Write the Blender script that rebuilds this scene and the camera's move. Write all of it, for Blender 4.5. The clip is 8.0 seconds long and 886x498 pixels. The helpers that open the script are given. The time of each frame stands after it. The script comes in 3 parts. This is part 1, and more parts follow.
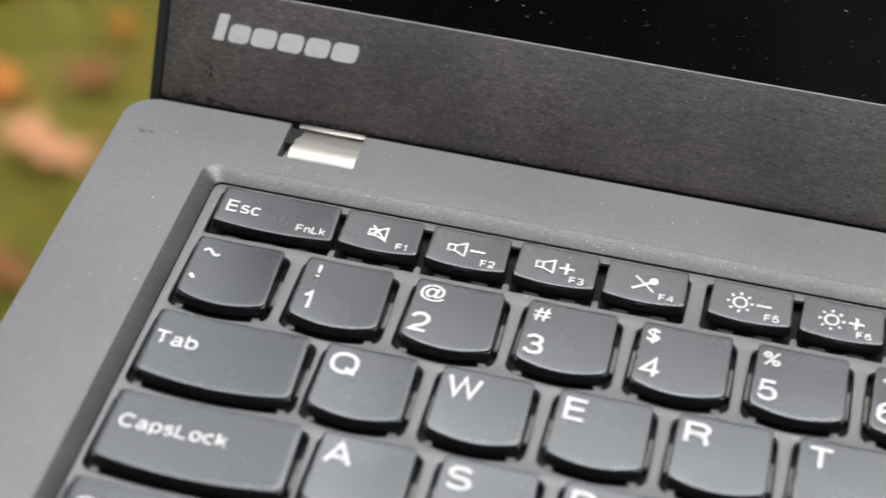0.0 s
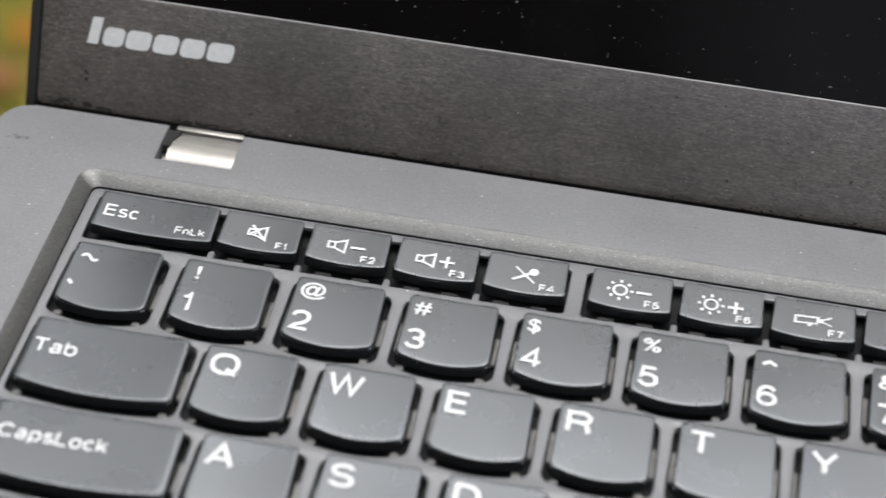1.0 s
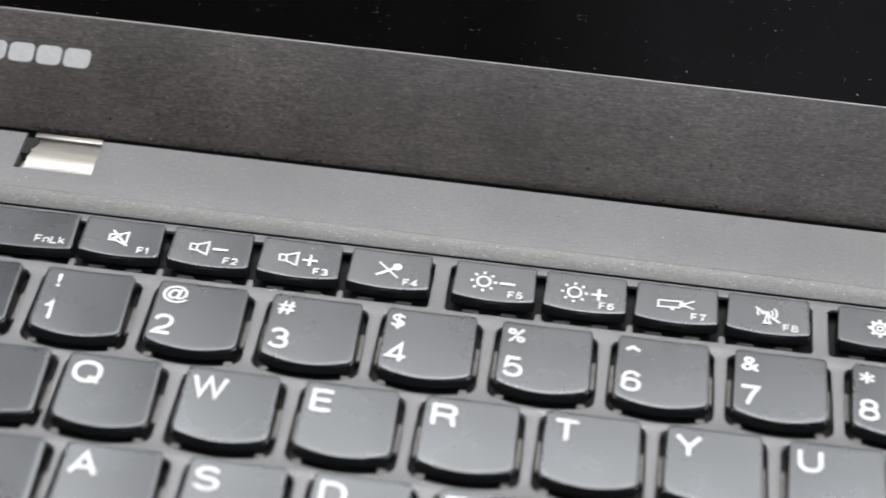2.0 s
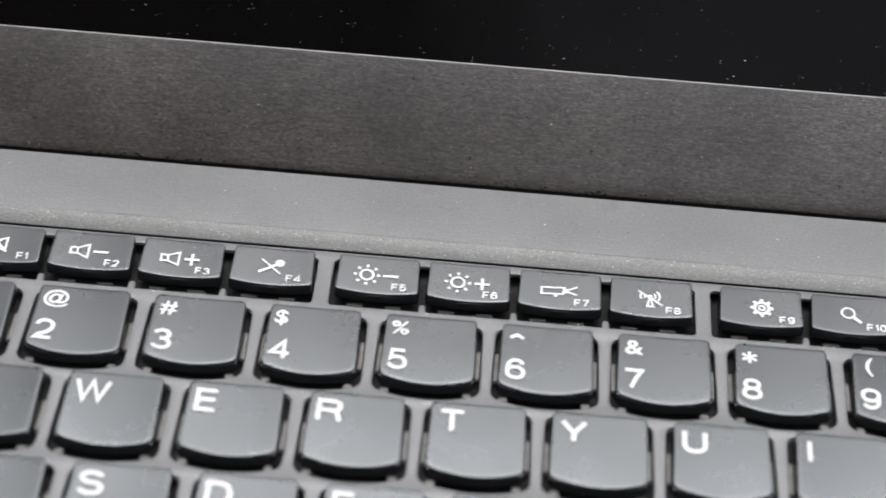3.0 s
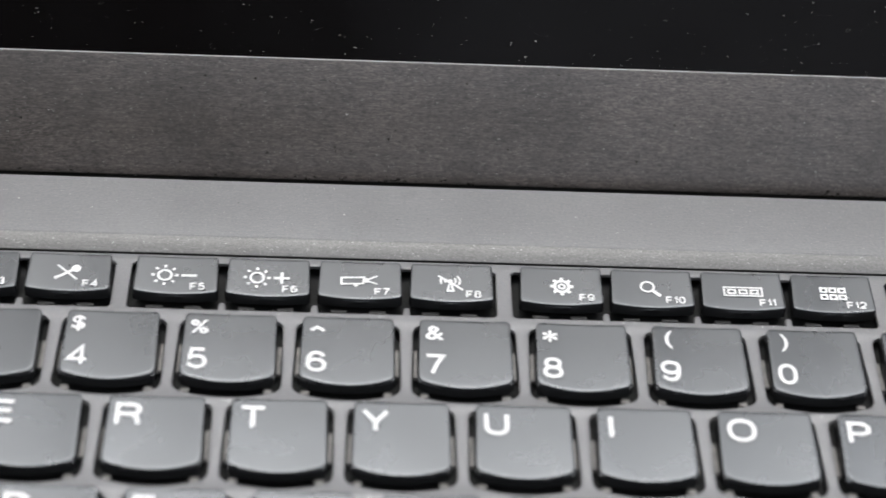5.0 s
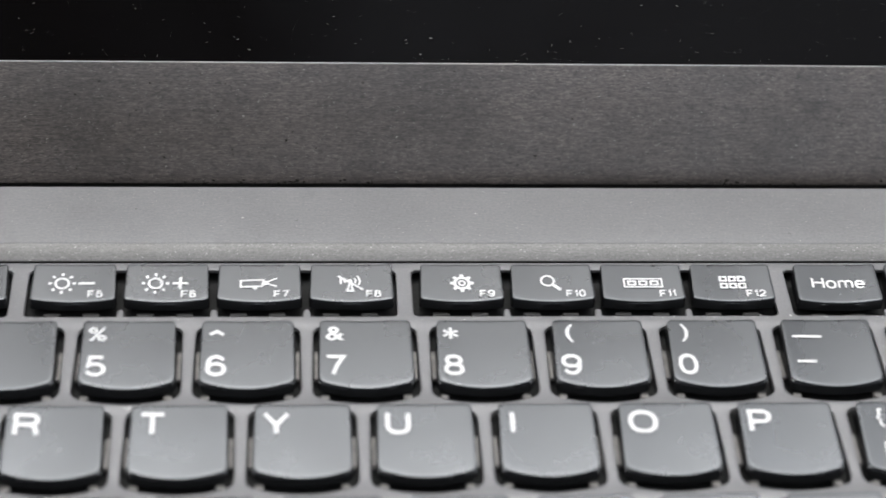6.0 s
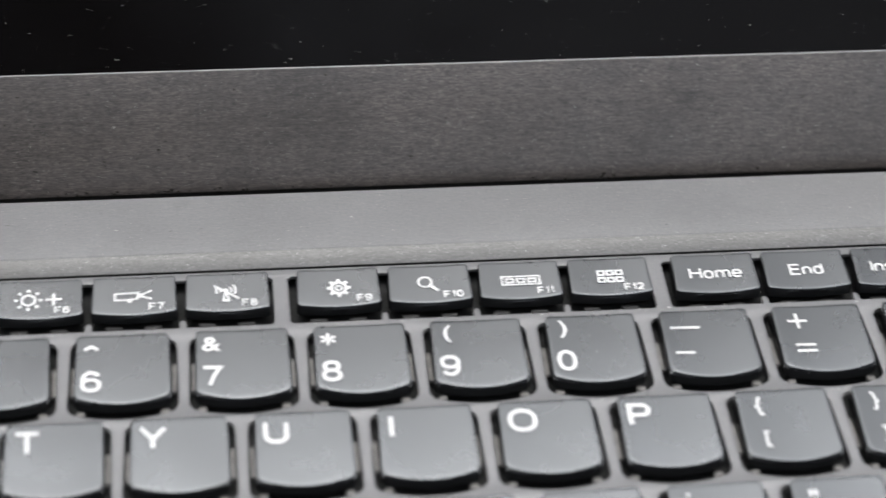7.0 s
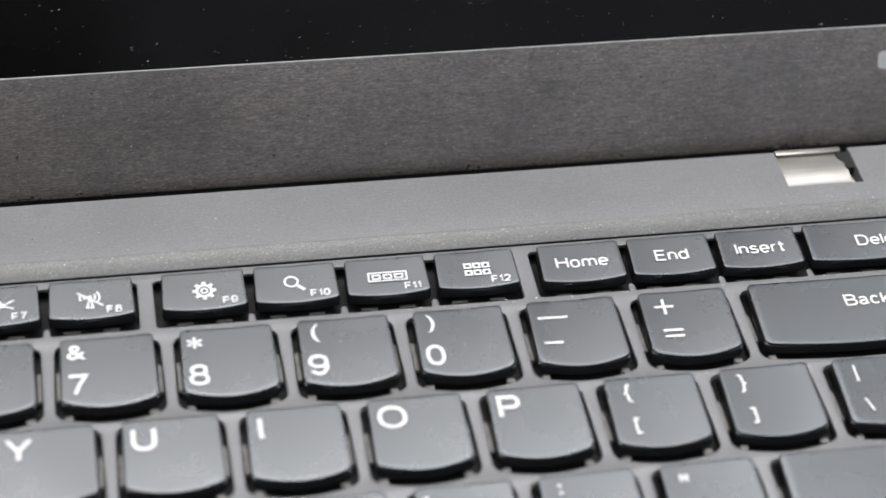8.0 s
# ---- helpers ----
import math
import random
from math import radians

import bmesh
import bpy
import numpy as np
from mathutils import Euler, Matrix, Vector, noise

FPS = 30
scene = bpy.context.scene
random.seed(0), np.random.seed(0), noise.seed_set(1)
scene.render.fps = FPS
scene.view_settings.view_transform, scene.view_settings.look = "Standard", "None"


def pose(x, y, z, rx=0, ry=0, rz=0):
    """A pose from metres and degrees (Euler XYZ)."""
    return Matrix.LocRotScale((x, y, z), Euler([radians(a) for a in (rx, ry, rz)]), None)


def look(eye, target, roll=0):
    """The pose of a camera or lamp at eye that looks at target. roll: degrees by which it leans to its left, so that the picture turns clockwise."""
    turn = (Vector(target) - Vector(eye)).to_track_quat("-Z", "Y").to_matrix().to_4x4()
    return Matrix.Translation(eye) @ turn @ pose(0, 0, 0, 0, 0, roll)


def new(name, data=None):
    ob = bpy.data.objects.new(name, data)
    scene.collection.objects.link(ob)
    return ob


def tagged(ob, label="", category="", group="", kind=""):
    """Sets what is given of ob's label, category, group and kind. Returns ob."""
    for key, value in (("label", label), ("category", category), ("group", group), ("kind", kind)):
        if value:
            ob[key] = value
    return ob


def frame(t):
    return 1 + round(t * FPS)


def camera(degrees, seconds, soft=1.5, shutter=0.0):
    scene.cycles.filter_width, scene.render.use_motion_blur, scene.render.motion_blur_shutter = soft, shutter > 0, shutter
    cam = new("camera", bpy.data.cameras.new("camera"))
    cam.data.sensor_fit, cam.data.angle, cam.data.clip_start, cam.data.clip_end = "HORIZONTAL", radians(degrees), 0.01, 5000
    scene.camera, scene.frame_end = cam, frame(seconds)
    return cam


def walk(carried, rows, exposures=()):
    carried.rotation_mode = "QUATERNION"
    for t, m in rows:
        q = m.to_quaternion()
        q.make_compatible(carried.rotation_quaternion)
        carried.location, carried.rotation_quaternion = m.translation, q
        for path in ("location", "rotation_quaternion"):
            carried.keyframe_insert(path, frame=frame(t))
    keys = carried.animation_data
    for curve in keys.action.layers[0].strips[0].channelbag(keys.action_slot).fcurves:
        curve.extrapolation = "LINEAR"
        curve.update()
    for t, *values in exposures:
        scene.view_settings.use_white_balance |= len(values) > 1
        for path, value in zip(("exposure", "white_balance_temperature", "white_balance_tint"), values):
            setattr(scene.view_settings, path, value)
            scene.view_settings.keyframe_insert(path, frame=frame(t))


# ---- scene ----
cam = camera(24.1, 8.0, 1.5, 0.5)
PATH = [
    (0, (0.06804, -0.24142, 0.23250), (0.02884, -0.03492, 0.04756), 3.70),
    (0.5, (0.07172, -0.24068, 0.23232), (0.03742, -0.03292, 0.04766), 3.70),
    (1, (0.07448, -0.23984, 0.23292), (0.04606, -0.03152, 0.04784), 3.80),
    (1.5, (0.07910, -0.23902, 0.23302), (0.05614, -0.03000, 0.04808), 3.70),
    (2, (0.08256, -0.23834, 0.23326), (0.06604, -0.02876, 0.04832), 3.80),
    (2.2, (0.08370, -0.23810, 0.23340), (0.06989, -0.02836, 0.04842), 3.82),
    (3.3, (0.09040, -0.23740, 0.23370), (0.08704, -0.02752, 0.04840), 3.88),
    (3.5, (0.09178, -0.23738, 0.23376), (0.08954, -0.02752, 0.04854), 3.90),
    (4, (0.09538, -0.23744, 0.23340), (0.09762, -0.02730, 0.04846), 3.80),
    (4.5, (0.09866, -0.23698, 0.23360), (0.10538, -0.02698, 0.04838), 3.80),
    (4.7, (0.09990, -0.23670, 0.23370), (0.10829, -0.02698, 0.04837), 3.78),
    (5.8, (0.10660, -0.23560, 0.23410), (0.12507, -0.02682, 0.04844), 3.63),
    (6, (0.10804, -0.23558, 0.23412), (0.12778, -0.02684, 0.04848), 3.60),
    (6.5, (0.11208, -0.23626, 0.23382), (0.13630, -0.02794, 0.04846), 3.50),
    (7, (0.11658, -0.23356, 0.23482), (0.14626, -0.02636, 0.04862), 3.20),
    (7.5, (0.12084, -0.23438, 0.23498), (0.15892, -0.02900, 0.04850), 3.50),
    (8, (0.12122, -0.23242, 0.23502), (0.16518, -0.02830, 0.04854), 3.80),
]
walk(cam, [(t, look(eye, target, roll)) for t, eye, target, roll in PATH],
     exposures=((0.0, 0.82), (1.5, 0.97), (2.0, 0.99), (4.5, 0.95), (8.0, 0.95)))
cam.data.dof.use_dof = True
cam.data.dof.focus_distance = 0.357
cam.data.dof.aperture_fstop = 11.8

# ---- daylight: bright overcast sky, soft sun near the zenith ----
SUN_EL, SUN_AZ = 77.0, -4.0          # degrees; azimuth clockwise from +y
world = bpy.data.worlds.new("overcast_sky")
scene.world = world
world.use_nodes = True
wn, wl = world.node_tree.nodes, world.node_tree.links
wn.clear()
sky = wn.new("ShaderNodeTexSky")
sky.sky_type = "NISHITA"
sky.sun_disc = False
sky.sun_elevation, sky.sun_rotation = radians(SUN_EL), radians(SUN_AZ)
sky.air_density, sky.dust_density, sky.ozone_density = 1.0, 4.0, 1.0
soften = wn.new("ShaderNodeHueSaturation")
soften.inputs["Saturation"].default_value = 0.28
bg = wn.new("ShaderNodeBackground")
bg.inputs["Strength"].default_value = 0.22
wout = wn.new("ShaderNodeOutputWorld")
wl.new(sky.outputs[0], soften.inputs["Color"])
wl.new(soften.outputs[0], bg.inputs["Color"])
wl.new(bg.outputs[0], wout.inputs["Surface"])

sun_data = bpy.data.lights.new("sun", "SUN")
sun_data.energy, sun_data.angle, sun_data.color = 1.1, radians(70), (0.925, 0.97, 1.0)
sun = new("sun", sun_data)
sun_way = Vector((math.sin(radians(SUN_AZ)) * math.cos(radians(SUN_EL)),
                  math.cos(radians(SUN_AZ)) * math.cos(radians(SUN_EL)), math.sin(radians(SUN_EL))))
sun.matrix_world = look(sun_way * 20, (0, 0, 0))


# ---- materials ----
class Nodes:
    """A small helper round one node material."""

    def __init__(self, name, rough=0.5, metal=0.0, spec=0.5):
        self.mat = bpy.data.materials.new(name)
        self.mat.use_nodes = True
        self.t = self.mat.node_tree
        self.b = self.t.nodes["Principled BSDF"]
        self.b.inputs["Roughness"].default_value = rough
        self.b.inputs["Metallic"].default_value = metal
        self.b.inputs["Specular IOR Level"].default_value = spec
        self.co = self.t.nodes.new("ShaderNodeTexCoord").outputs["Object"]

    def link(self, a, b):
        self.t.links.new(a, b)
        return self

    def stretched(self, sx, sy, sz):
        m = self.t.nodes.new("ShaderNodeMapping")
        m.inputs["Scale"].default_value = (sx, sy, sz)
        self.link(self.co, m.inputs["Vector"])
        return m.outputs["Vector"]

    def noise(self, scale, detail=4.0, rough=0.6, vec=None):
        n = self.t.nodes.new("ShaderNodeTexNoise")
        n.inputs["Scale"].default_value = scale
        n.inputs["Detail"].default_value = detail
        n.inputs["Roughness"].default_value = rough
        self.link(vec or self.co, n.inputs["Vector"])
        return n.outputs["Fac"]

    def ramp(self, fac, stops):
        r = self.t.nodes.new("ShaderNodeValToRGB")
        while len(r.color_ramp.elements) < len(stops):
            r.color_ramp.elements.new(0.5)
        for e, (p, c) in zip(r.color_ramp.elements, stops):
            e.position = p
            e.color = (*c, 1) if isinstance(c, tuple) else (c, c, c, 1)
        self.link(fac, r.inputs["Fac"])
        return r.outputs["Color"]

    def mix(self, fac, a, b, kind="MIX"):
        m = self.t.nodes.new("ShaderNodeMix")
        m.data_type, m.blend_type = "RGBA", kind
        for sock, v in ((m.inputs[0], fac), (m.inputs[6], a), (m.inputs[7], b)):
            if isinstance(v, (int, float)):
                sock.default_value = v if sock == m.inputs[0] else (v, v, v, 1)
            elif isinstance(v, tuple):
                sock.default_value = (*v, 1)
            else:
                self.link(v, sock)
        return m.outputs[2]

    def colour(self, c):
        if isinstance(c, tuple):
            self.b.inputs["Base Color"].default_value = (*c, 1)
        else:
            self.link(c, self.b.inputs["Base Color"])
        return self

    def rough(self, c):
        return self.link(c, self.b.inputs["Roughness"])

    def bump(self, height, strength, distance):
        n = self.t.nodes.new("ShaderNodeBump")
        n.inputs["Strength"].default_value = strength
        n.inputs["Distance"].default_value = distance
        self.link(height, n.inputs["Height"])
        return self.link(n.outputs["Normal"], self.b.inputs["Normal"])


def paint(name, dark, light, rough, grain=2600, sparkle=0.0, stain=0.0, bump=0.25, spec=0.5, metal=0.0, smear=1.0, smudge=0.0, streak=0.0, uneven=0.065):
    """Fine-grained satin paint: grain, a few pale specks and large soft handling marks."""
    n = Nodes(name, rough, metal, spec)
    fine = n.noise(grain, 3.0, 0.7, n.stretched(1.0 / smear, 1, 1))
    broad = n.noise(38, 5.0, 0.6)
    c = n.ramp(fine, ((0.35, dark), (0.65, light)))
    if streak:
        lines = n.noise(2600, 2.0, 0.6, n.stretched(0.13, 1, 1))
        c = n.mix(1.0, c, n.ramp(lines, ((0.36, 1.0 - streak), (0.64, 1.0 + streak))), "MULTIPLY")
    if stain:
        c = n.mix(n.ramp(broad, ((0.36, stain), (0.60, 0.0))), c, tuple(0.45 * v for v in dark))
    if sparkle:
        c = n.mix(n.ramp(n.noise(grain * 0.8, 1.0, 0.5), ((0.68, 0.0), (0.80, sparkle))), c, (0.62, 0.61, 0.6))
    if smudge:
        c = n.mix(n.ramp(n.noise(150, 3.0, 0.5), ((0.64, 0.0), (0.74, smudge))), c, tuple(0.35 * v for v in dark))
    n.colour(c)
    n.rough(n.ramp(n.noise(70, 4.0), ((0.3, rough - uneven), (0.7, rough + uneven))))
    n.bump(fine, bump, 0.00004)
    return n.mat


def own_pattern(mat):
    """Shifts the pattern from one object to the next, so that no two wear alike."""
    t = mat.node_tree
    co = next(n for n in t.nodes if n.bl_idname == "ShaderNodeTexCoord").outputs["Object"]
    ends = [lk.to_socket for lk in co.links]
    far = t.nodes.new("ShaderNodeVectorMath")
    far.operation = "MULTIPLY_ADD"
    t.links.new(t.nodes.new("ShaderNodeObjectInfo").outputs["Random"], far.inputs[0])
    far.inputs[1].default_value = (0.31, 0.17, 0.09)
    t.links.new(co, far.inputs[2])
    for e in ends:
        t.links.new(far.outputs[0], e)


M_DECK = paint("deck_paint", (0.130, 0.1303, 0.1312), (0.170, 0.1703, 0.1717), 0.60, 3200, 0.22, 0.15, 0.3, 0.4, 0.1, 1.6, 0.12, 0.035)
M_TRIM = paint("bevel_paint", (0.128, 0.125, 0.119), (0.190, 0.186, 0.178), 0.40, 3600, 0.6, 0.1, 0.35, 0.5, 0.75, 1.3, 0.0, 0.06)
M_PLATE = paint("plate_paint", (0.135, 0.135, 0.139), (0.165, 0.165, 0.169), 0.48, 3000, 0.1, 0.15, 0.25, 0.5, 0.2)
M_BEZEL = paint("bezel_paint", (0.022, 0.0189, 0.0178), (0.119, 0.1010, 0.0935), 0.41, 4000, 0.36, 0.42, 0.9, 0.85, 0.0, 3.2, 0.5, 0.30)
M_LID = paint("lid_rubber", (0.010, 0.010, 0.0105), (0.016, 0.016, 0.0165), 0.6, 1800, 0.0, 0.2)
M_TUB = paint("base_plastic", (0.018, 0.018, 0.018), (0.026, 0.026, 0.026), 0.8, 1800, 0.0, 0.0, 0.25, 0.12)
M_KEY = paint("key_plastic", (0.009, 0.0098, 0.0115), (0.013, 0.0141, 0.0162), 0.29, 4200, 0.0, 0.12, 0.12, 0.87, 0.0, 1.0, 0.0, 0.0, 0.07)
own_pattern(M_KEY)
M_KEY.node_tree.nodes["Principled BSDF"].inputs["Specular Tint"].default_value = (0.925, 0.963, 1.0, 1)

# same plastic as the tops; sheen cut so the flanks look shaded
M_KEYSIDE = paint("key_flank", (0.011, 0.0113, 0.012), (0.015, 0.0154, 0.0163), 0.22, 4200, 0.0, 0.0, 0.1, 0.15)


def plain(name, c, rough, metal=0.0, vary=0.12, scale=400, bump=0.0):
    n = Nodes(name, rough, metal)
    f = n.noise(scale, 4.0)
    n.colour(n.ramp(f, ((0.3, tuple(v * (1 - vary) for v in c)), (0.7, tuple(min(1, v * (1 + vary)) for v in c)))))
    if bump:
        n.bump(f, bump, 0.0001)
    return n.mat


M_WHITE = plain("legend_ink", (0.55, 0.55, 0.55), 0.5, 0, 0.06, 1500)
M_BADGE = plain("badge_ink", (0.56, 0.56, 0.555), 0.4, 0.0, 0.06, 900)
M_BADGE2 = plain("badge_ink_grey", (0.36, 0.36, 0.36), 0.4, 0.0, 0.06, 900)
M_DUST = plain("dust_flake", (0.5, 0.49, 0.47), 0.8, 0, 0.25, 700)
M_SCUFF = plain("scuffed_paint", (0.08, 0.08, 0.082), 0.7, 0, 0.3, 700)
M_GRIT = plain("dark_grit", (0.016, 0.014, 0.012), 0.9, 0, 0.25, 700)
M_CLIP = plain("dark_grey_plastic", (0.022, 0.0215, 0.021), 0.5, 0, 0.8, 420)
# pale colour stands for sky light caught on the bezel's inner edge
M_EDGE_GLINT = plain("edge_glint", (0.26, 0.26, 0.265), 0.35)
M_RUBBER = plain("black_rubber", (0.02, 0.02, 0.02), 0.8)
M_SCISSOR = plain("grey_plastic", (0.12, 0.116, 0.11), 0.3, 0, 0.85, 420)

_s = Nodes("steel", 0.34, 1.0)
_s.colour(_s.ramp(_s.noise(60, 3.0, 0.5, _s.stretched(1, 12, 12)), ((0.3, (0.20, 0.193, 0.18)), (0.7, (0.28, 0.27, 0.253)))))
_s.rough(_s.ramp(_s.noise(500, 4.0), ((0.3, 0.36), (0.7, 0.48))))
M_STEEL = _s.mat

_s = Nodes("screen_glass", 0.16, 0.0, 0.075)
_s.colour((0.0034, 0.0029, 0.0031))
_s.rough(_s.ramp(_s.noise(45, 5.0), ((0.35, 0.10), (0.7, 0.24))))
M_SCREEN = _s.mat

_s = Nodes("grass_soil", 0.95)
_s.colour(_s.mix(_s.ramp(_s.noise(5, 6.0), ((0.4, 0.0), (0.62, 1.0))),
                 _s.ramp(_s.noise(60, 5.0), ((0.3, (0.052, 0.064, 0.007)), (0.7, (0.095, 0.105, 0.012)))),
                 _s.ramp(_s.noise(90, 5.0), ((0.3, (0.066, 0.056, 0.009)), (0.7, (0.12, 0.10, 0.016))))))
_s.bump(_s.noise(120, 5.0), 0.6, 0.02)
M_SOIL = _s.mat

_s = Nodes("grass_blade", 0.6)
_isl = _s.t.nodes.new("ShaderNodeNewGeometry").outputs["Random Per Island"]
_s.colour(_s.ramp(_isl, ((0.0, (0.14, 0.17, 0.012)), (0.45, (0.21, 0.21, 0.02)), (0.75, (0.30, 0.235, 0.028)), (1.0, (0.36, 0.21, 0.035)))))
M_BLADE = _s.mat


def leaf_mat(name, a, b):
    n = Nodes(name, 0.6)
    n.colour(n.ramp(n.noise(60, 5.0), ((0.3, a), (0.7, b))))
    return n.mat


M_LEAF = [leaf_mat("leaf_orange", (0.56, 0.19, 0.02), (0.66, 0.27, 0.04)),
          leaf_mat("leaf_pale", (0.62, 0.30, 0.13), (0.74, 0.40, 0.19)),
          leaf_mat("leaf_russet", (0.24, 0.085, 0.015), (0.34, 0.14, 0.03)),
          leaf_mat("leaf_tan", (0.40, 0.26, 0.08), (0.52, 0.36, 0.14))]
# for the unseen ring that darkens reflections
M_SHADE_RING = leaf_mat("shade_ring_leaves", (0.010, 0.014, 0.006), (0.045, 0.055, 0.02))
M_WOOD = plain("stool_wood", (0.22, 0.14, 0.08), 0.6, 0, 0.35, 25)

# ---- mesh helpers ----
MM = 0.001
BASE = Vector((0.1197, -0.068, -0.0205))     # middle of the laptop's underside


def link_mesh(name, bm, material, parent=None, label="", at=(0, 0, 0), smooth=True):
    me = bpy.data.meshes.new(name)
    bm.normal_update()
    bm.to_mesh(me)
    bm.free()
    return link_data(name, me, material, parent, label, at, smooth)


def link_data(name, me, material, parent=None, label="", at=(0, 0, 0), smooth=True):
    if material and not me.materials:
        me.materials.append(material)
    if smooth:
        me.shade_smooth()
        me.set_sharp_from_angle(angle=radians(38))
    ob = new(name, me)
    ob.parent = parent
    ob.location = at
    if label:
        ob["label"] = label
    return ob


def round_rect(x0, y0, x1, y1, r, n=8):
    """A rounded rectangle, anticlockwise from the right side."""
    pts = []
    for cx, cy, a in ((x1 - r, y1 - r, 0), (x0 + r, y1 - r, 90), (x0 + r, y0 + r, 180), (x1 - r, y0 + r, 270)):
        for i in range(n + 1):
            t = radians(a + 90 * i / n)
            pts.append((cx + r * math.cos(t), cy + r * math.sin(t)))
    return pts


def filled(loops, z0, z1, bevel=0.0, to_world=None):
    """A flat plate out of an outline and holes (mm), between two heights, with rounded edges. Returns a bmesh in metres."""
    cu = bpy.data.curves.new("outline", "CURVE")
    cu.dimensions, cu.fill_mode = "2D", "BOTH"
    cu.extrude = (z1 - z0) / 2 - bevel
    cu.bevel_depth, cu.bevel_resolution = bevel, 2
    cu.offset = -bevel
    for loop in loops:
        sp = cu.splines.new("POLY")
        sp.points.add(len(loop) - 1)
        for p, (x, y) in zip(sp.points, loop):
            p.co = (x, y, 0, 1)
        sp.use_cyclic_u = True
    ob = new("outline", cu)
    bpy.context.view_layer.update()
    me = bpy.data.meshes.new_from_object(ob.evaluated_get(bpy.context.evaluated_depsgraph_get()))
    bpy.data.objects.remove(ob)
    bm = bmesh.new()
    bm.from_mesh(me)
    bpy.data.meshes.remove(me)
    bpy.data.curves.remove(cu)
    bmesh.ops.remove_doubles(bm, verts=bm.verts, dist=0.002)
    for v in bm.verts:
        p = Vector((v.co.x, v.co.y, v.co.z + (z0 + z1) / 2))
        v.co = (to_world(p) if to_world else p) * MM
    bmesh.ops.recalc_face_normals(bm, faces=bm.faces)
    return bm


def loft(rings, closed_top=True, closed_bottom=False):
    """A skin over rings of equal length (mm). Returns a bmesh in metres."""
    bm = bmesh.new()
    rows = [[bm.verts.new(Vector(p) * MM) for p in ring] for ring in rings]
    k = len(rows[0])
    for a, b in zip(rows, rows[1:]):
        for i in range(k):
            bm.faces.new((a[i], a[(i + 1) % k], b[(i + 1) % k], b[i]))
    if closed_top:
        bm.faces.new(rows[-1])
    if closed_bottom:
        bm.faces.new(rows[0][::-1])
    return bm


def box(bm, x0, x1, y0, y1, z0, z1):
    """Adds a box (mm) to a bmesh in metres."""
    v = [bm.verts.new((x * MM, y * MM, z * MM)) for z in (z0, z1) for y in (y0, y1) for x in (x0, x1)]
    for f in ((0, 2, 3, 1), (4, 5, 7, 6), (0, 1, 5, 4), (2, 6, 7, 3), (0, 4, 6, 2), (1, 3, 7, 5)):
        bm.faces.new([v[i] for i in f])
    return bm


def bevelled_box(x0, x1, y0, y1, z0, z1, r, seg=2):
    bm = box(bmesh.new(), x0, x1, y0, y1, z0, z1)
    bmesh.ops.bevel(bm, geom=bm.edges[:], offset=r * MM, segments=seg, affect="EDGES", profile=0.5)
    bmesh.ops.recalc_face_normals(bm, faces=bm.faces)
    return bm


# ---- the laptop ----
CX = 119.7                                    # its middle line
laptop = new("laptop")
laptop.location = BASE
tagged(laptop, "open dark grey laptop with black keys, dusty black screen", "laptop")


def of_laptop(name, bm, material, label="", smooth=True):
    return link_mesh(name, bm, material, laptop, label, -BASE, smooth)


DX0, DX1, DYF, DYB = -45.6, 285.0, -180.0, 44.05
NOTCH = ((-15.4, -1.6), (240.9, 254.8))       # hinge openings in the rear edge


def deck_outline():
    r, n, pts = 6.0, 10, []
    for cx, cy, a in ((DX1 - r, DYB - r, 0), ):
        pts += [(cx + r * math.cos(radians(a + 90 * i / n)), cy + r * math.sin(radians(a + 90 * i / n))) for i in range(n + 1)]
    for x0, x1 in reversed(NOTCH):
        pts += [(x1, DYB), (x1, 34.4), (x0, 34.4), (x0, DYB)]
    for cx, cy, a in ((DX0 + r, DYB - r, 90), (DX0 + r, DYF + r, 180), (DX1 - r, DYF + r, 270)):
        pts += [(cx + r * math.cos(radians(a + 90 * i / n)), cy + r * math.sin(radians(a + 90 * i / n))) for i in range(n + 1)]
    return pts


WX0, WX1, WY0, WY1 = -26.75, 266.5, -92.0, 29.2     # the keyboard well
of_laptop("deck", filled([deck_outline(), round_rect(WX0, WY0, WX1, WY1, 3.0)[::-1]], -5.0, 0.0, 0.22), M_DECK, "satin dark grey palm rest and keyboard surround")
tub_rings = [[(x, y, z) for x, y in round_rect(DX0 + o, DYF + o, DX1 - o, DYB - o, 6.0)] for o, z in ((6.0, -18.5), (4.0, -18.0), (1.0, -12.0), (0.3, -5.01))]
of_laptop("bottom_case", loft(tub_rings, True, True), M_TUB, "matte black lower case")


def well_ring(o, z):
    return [(x, y, z) for x, y in round_rect(WX0 + o, WY0 + o, WX1 - o, WY1 - o, max(0.6, 3.0 - 0.6 * o))]


of_laptop("well_bevel", loft([well_ring(o, z) for o, z in ((-0.25, -0.6), (-0.03, -0.12), (0.3, -0.36), (2.36, -1.80), (2.46, -1.92), (2.43, -2.05))], False), M_TRIM, "sloping grainy edge round the keys")
# wall coloured black to draw the shadow gap at the bevel's foot
of_laptop("well_wall", loft([well_ring(o, z) for o, z in ((2.44, -1.98), (2.44, -4.9))], False), M_TUB, "inner wall below the sloping edge, coloured black as the gap's shade")
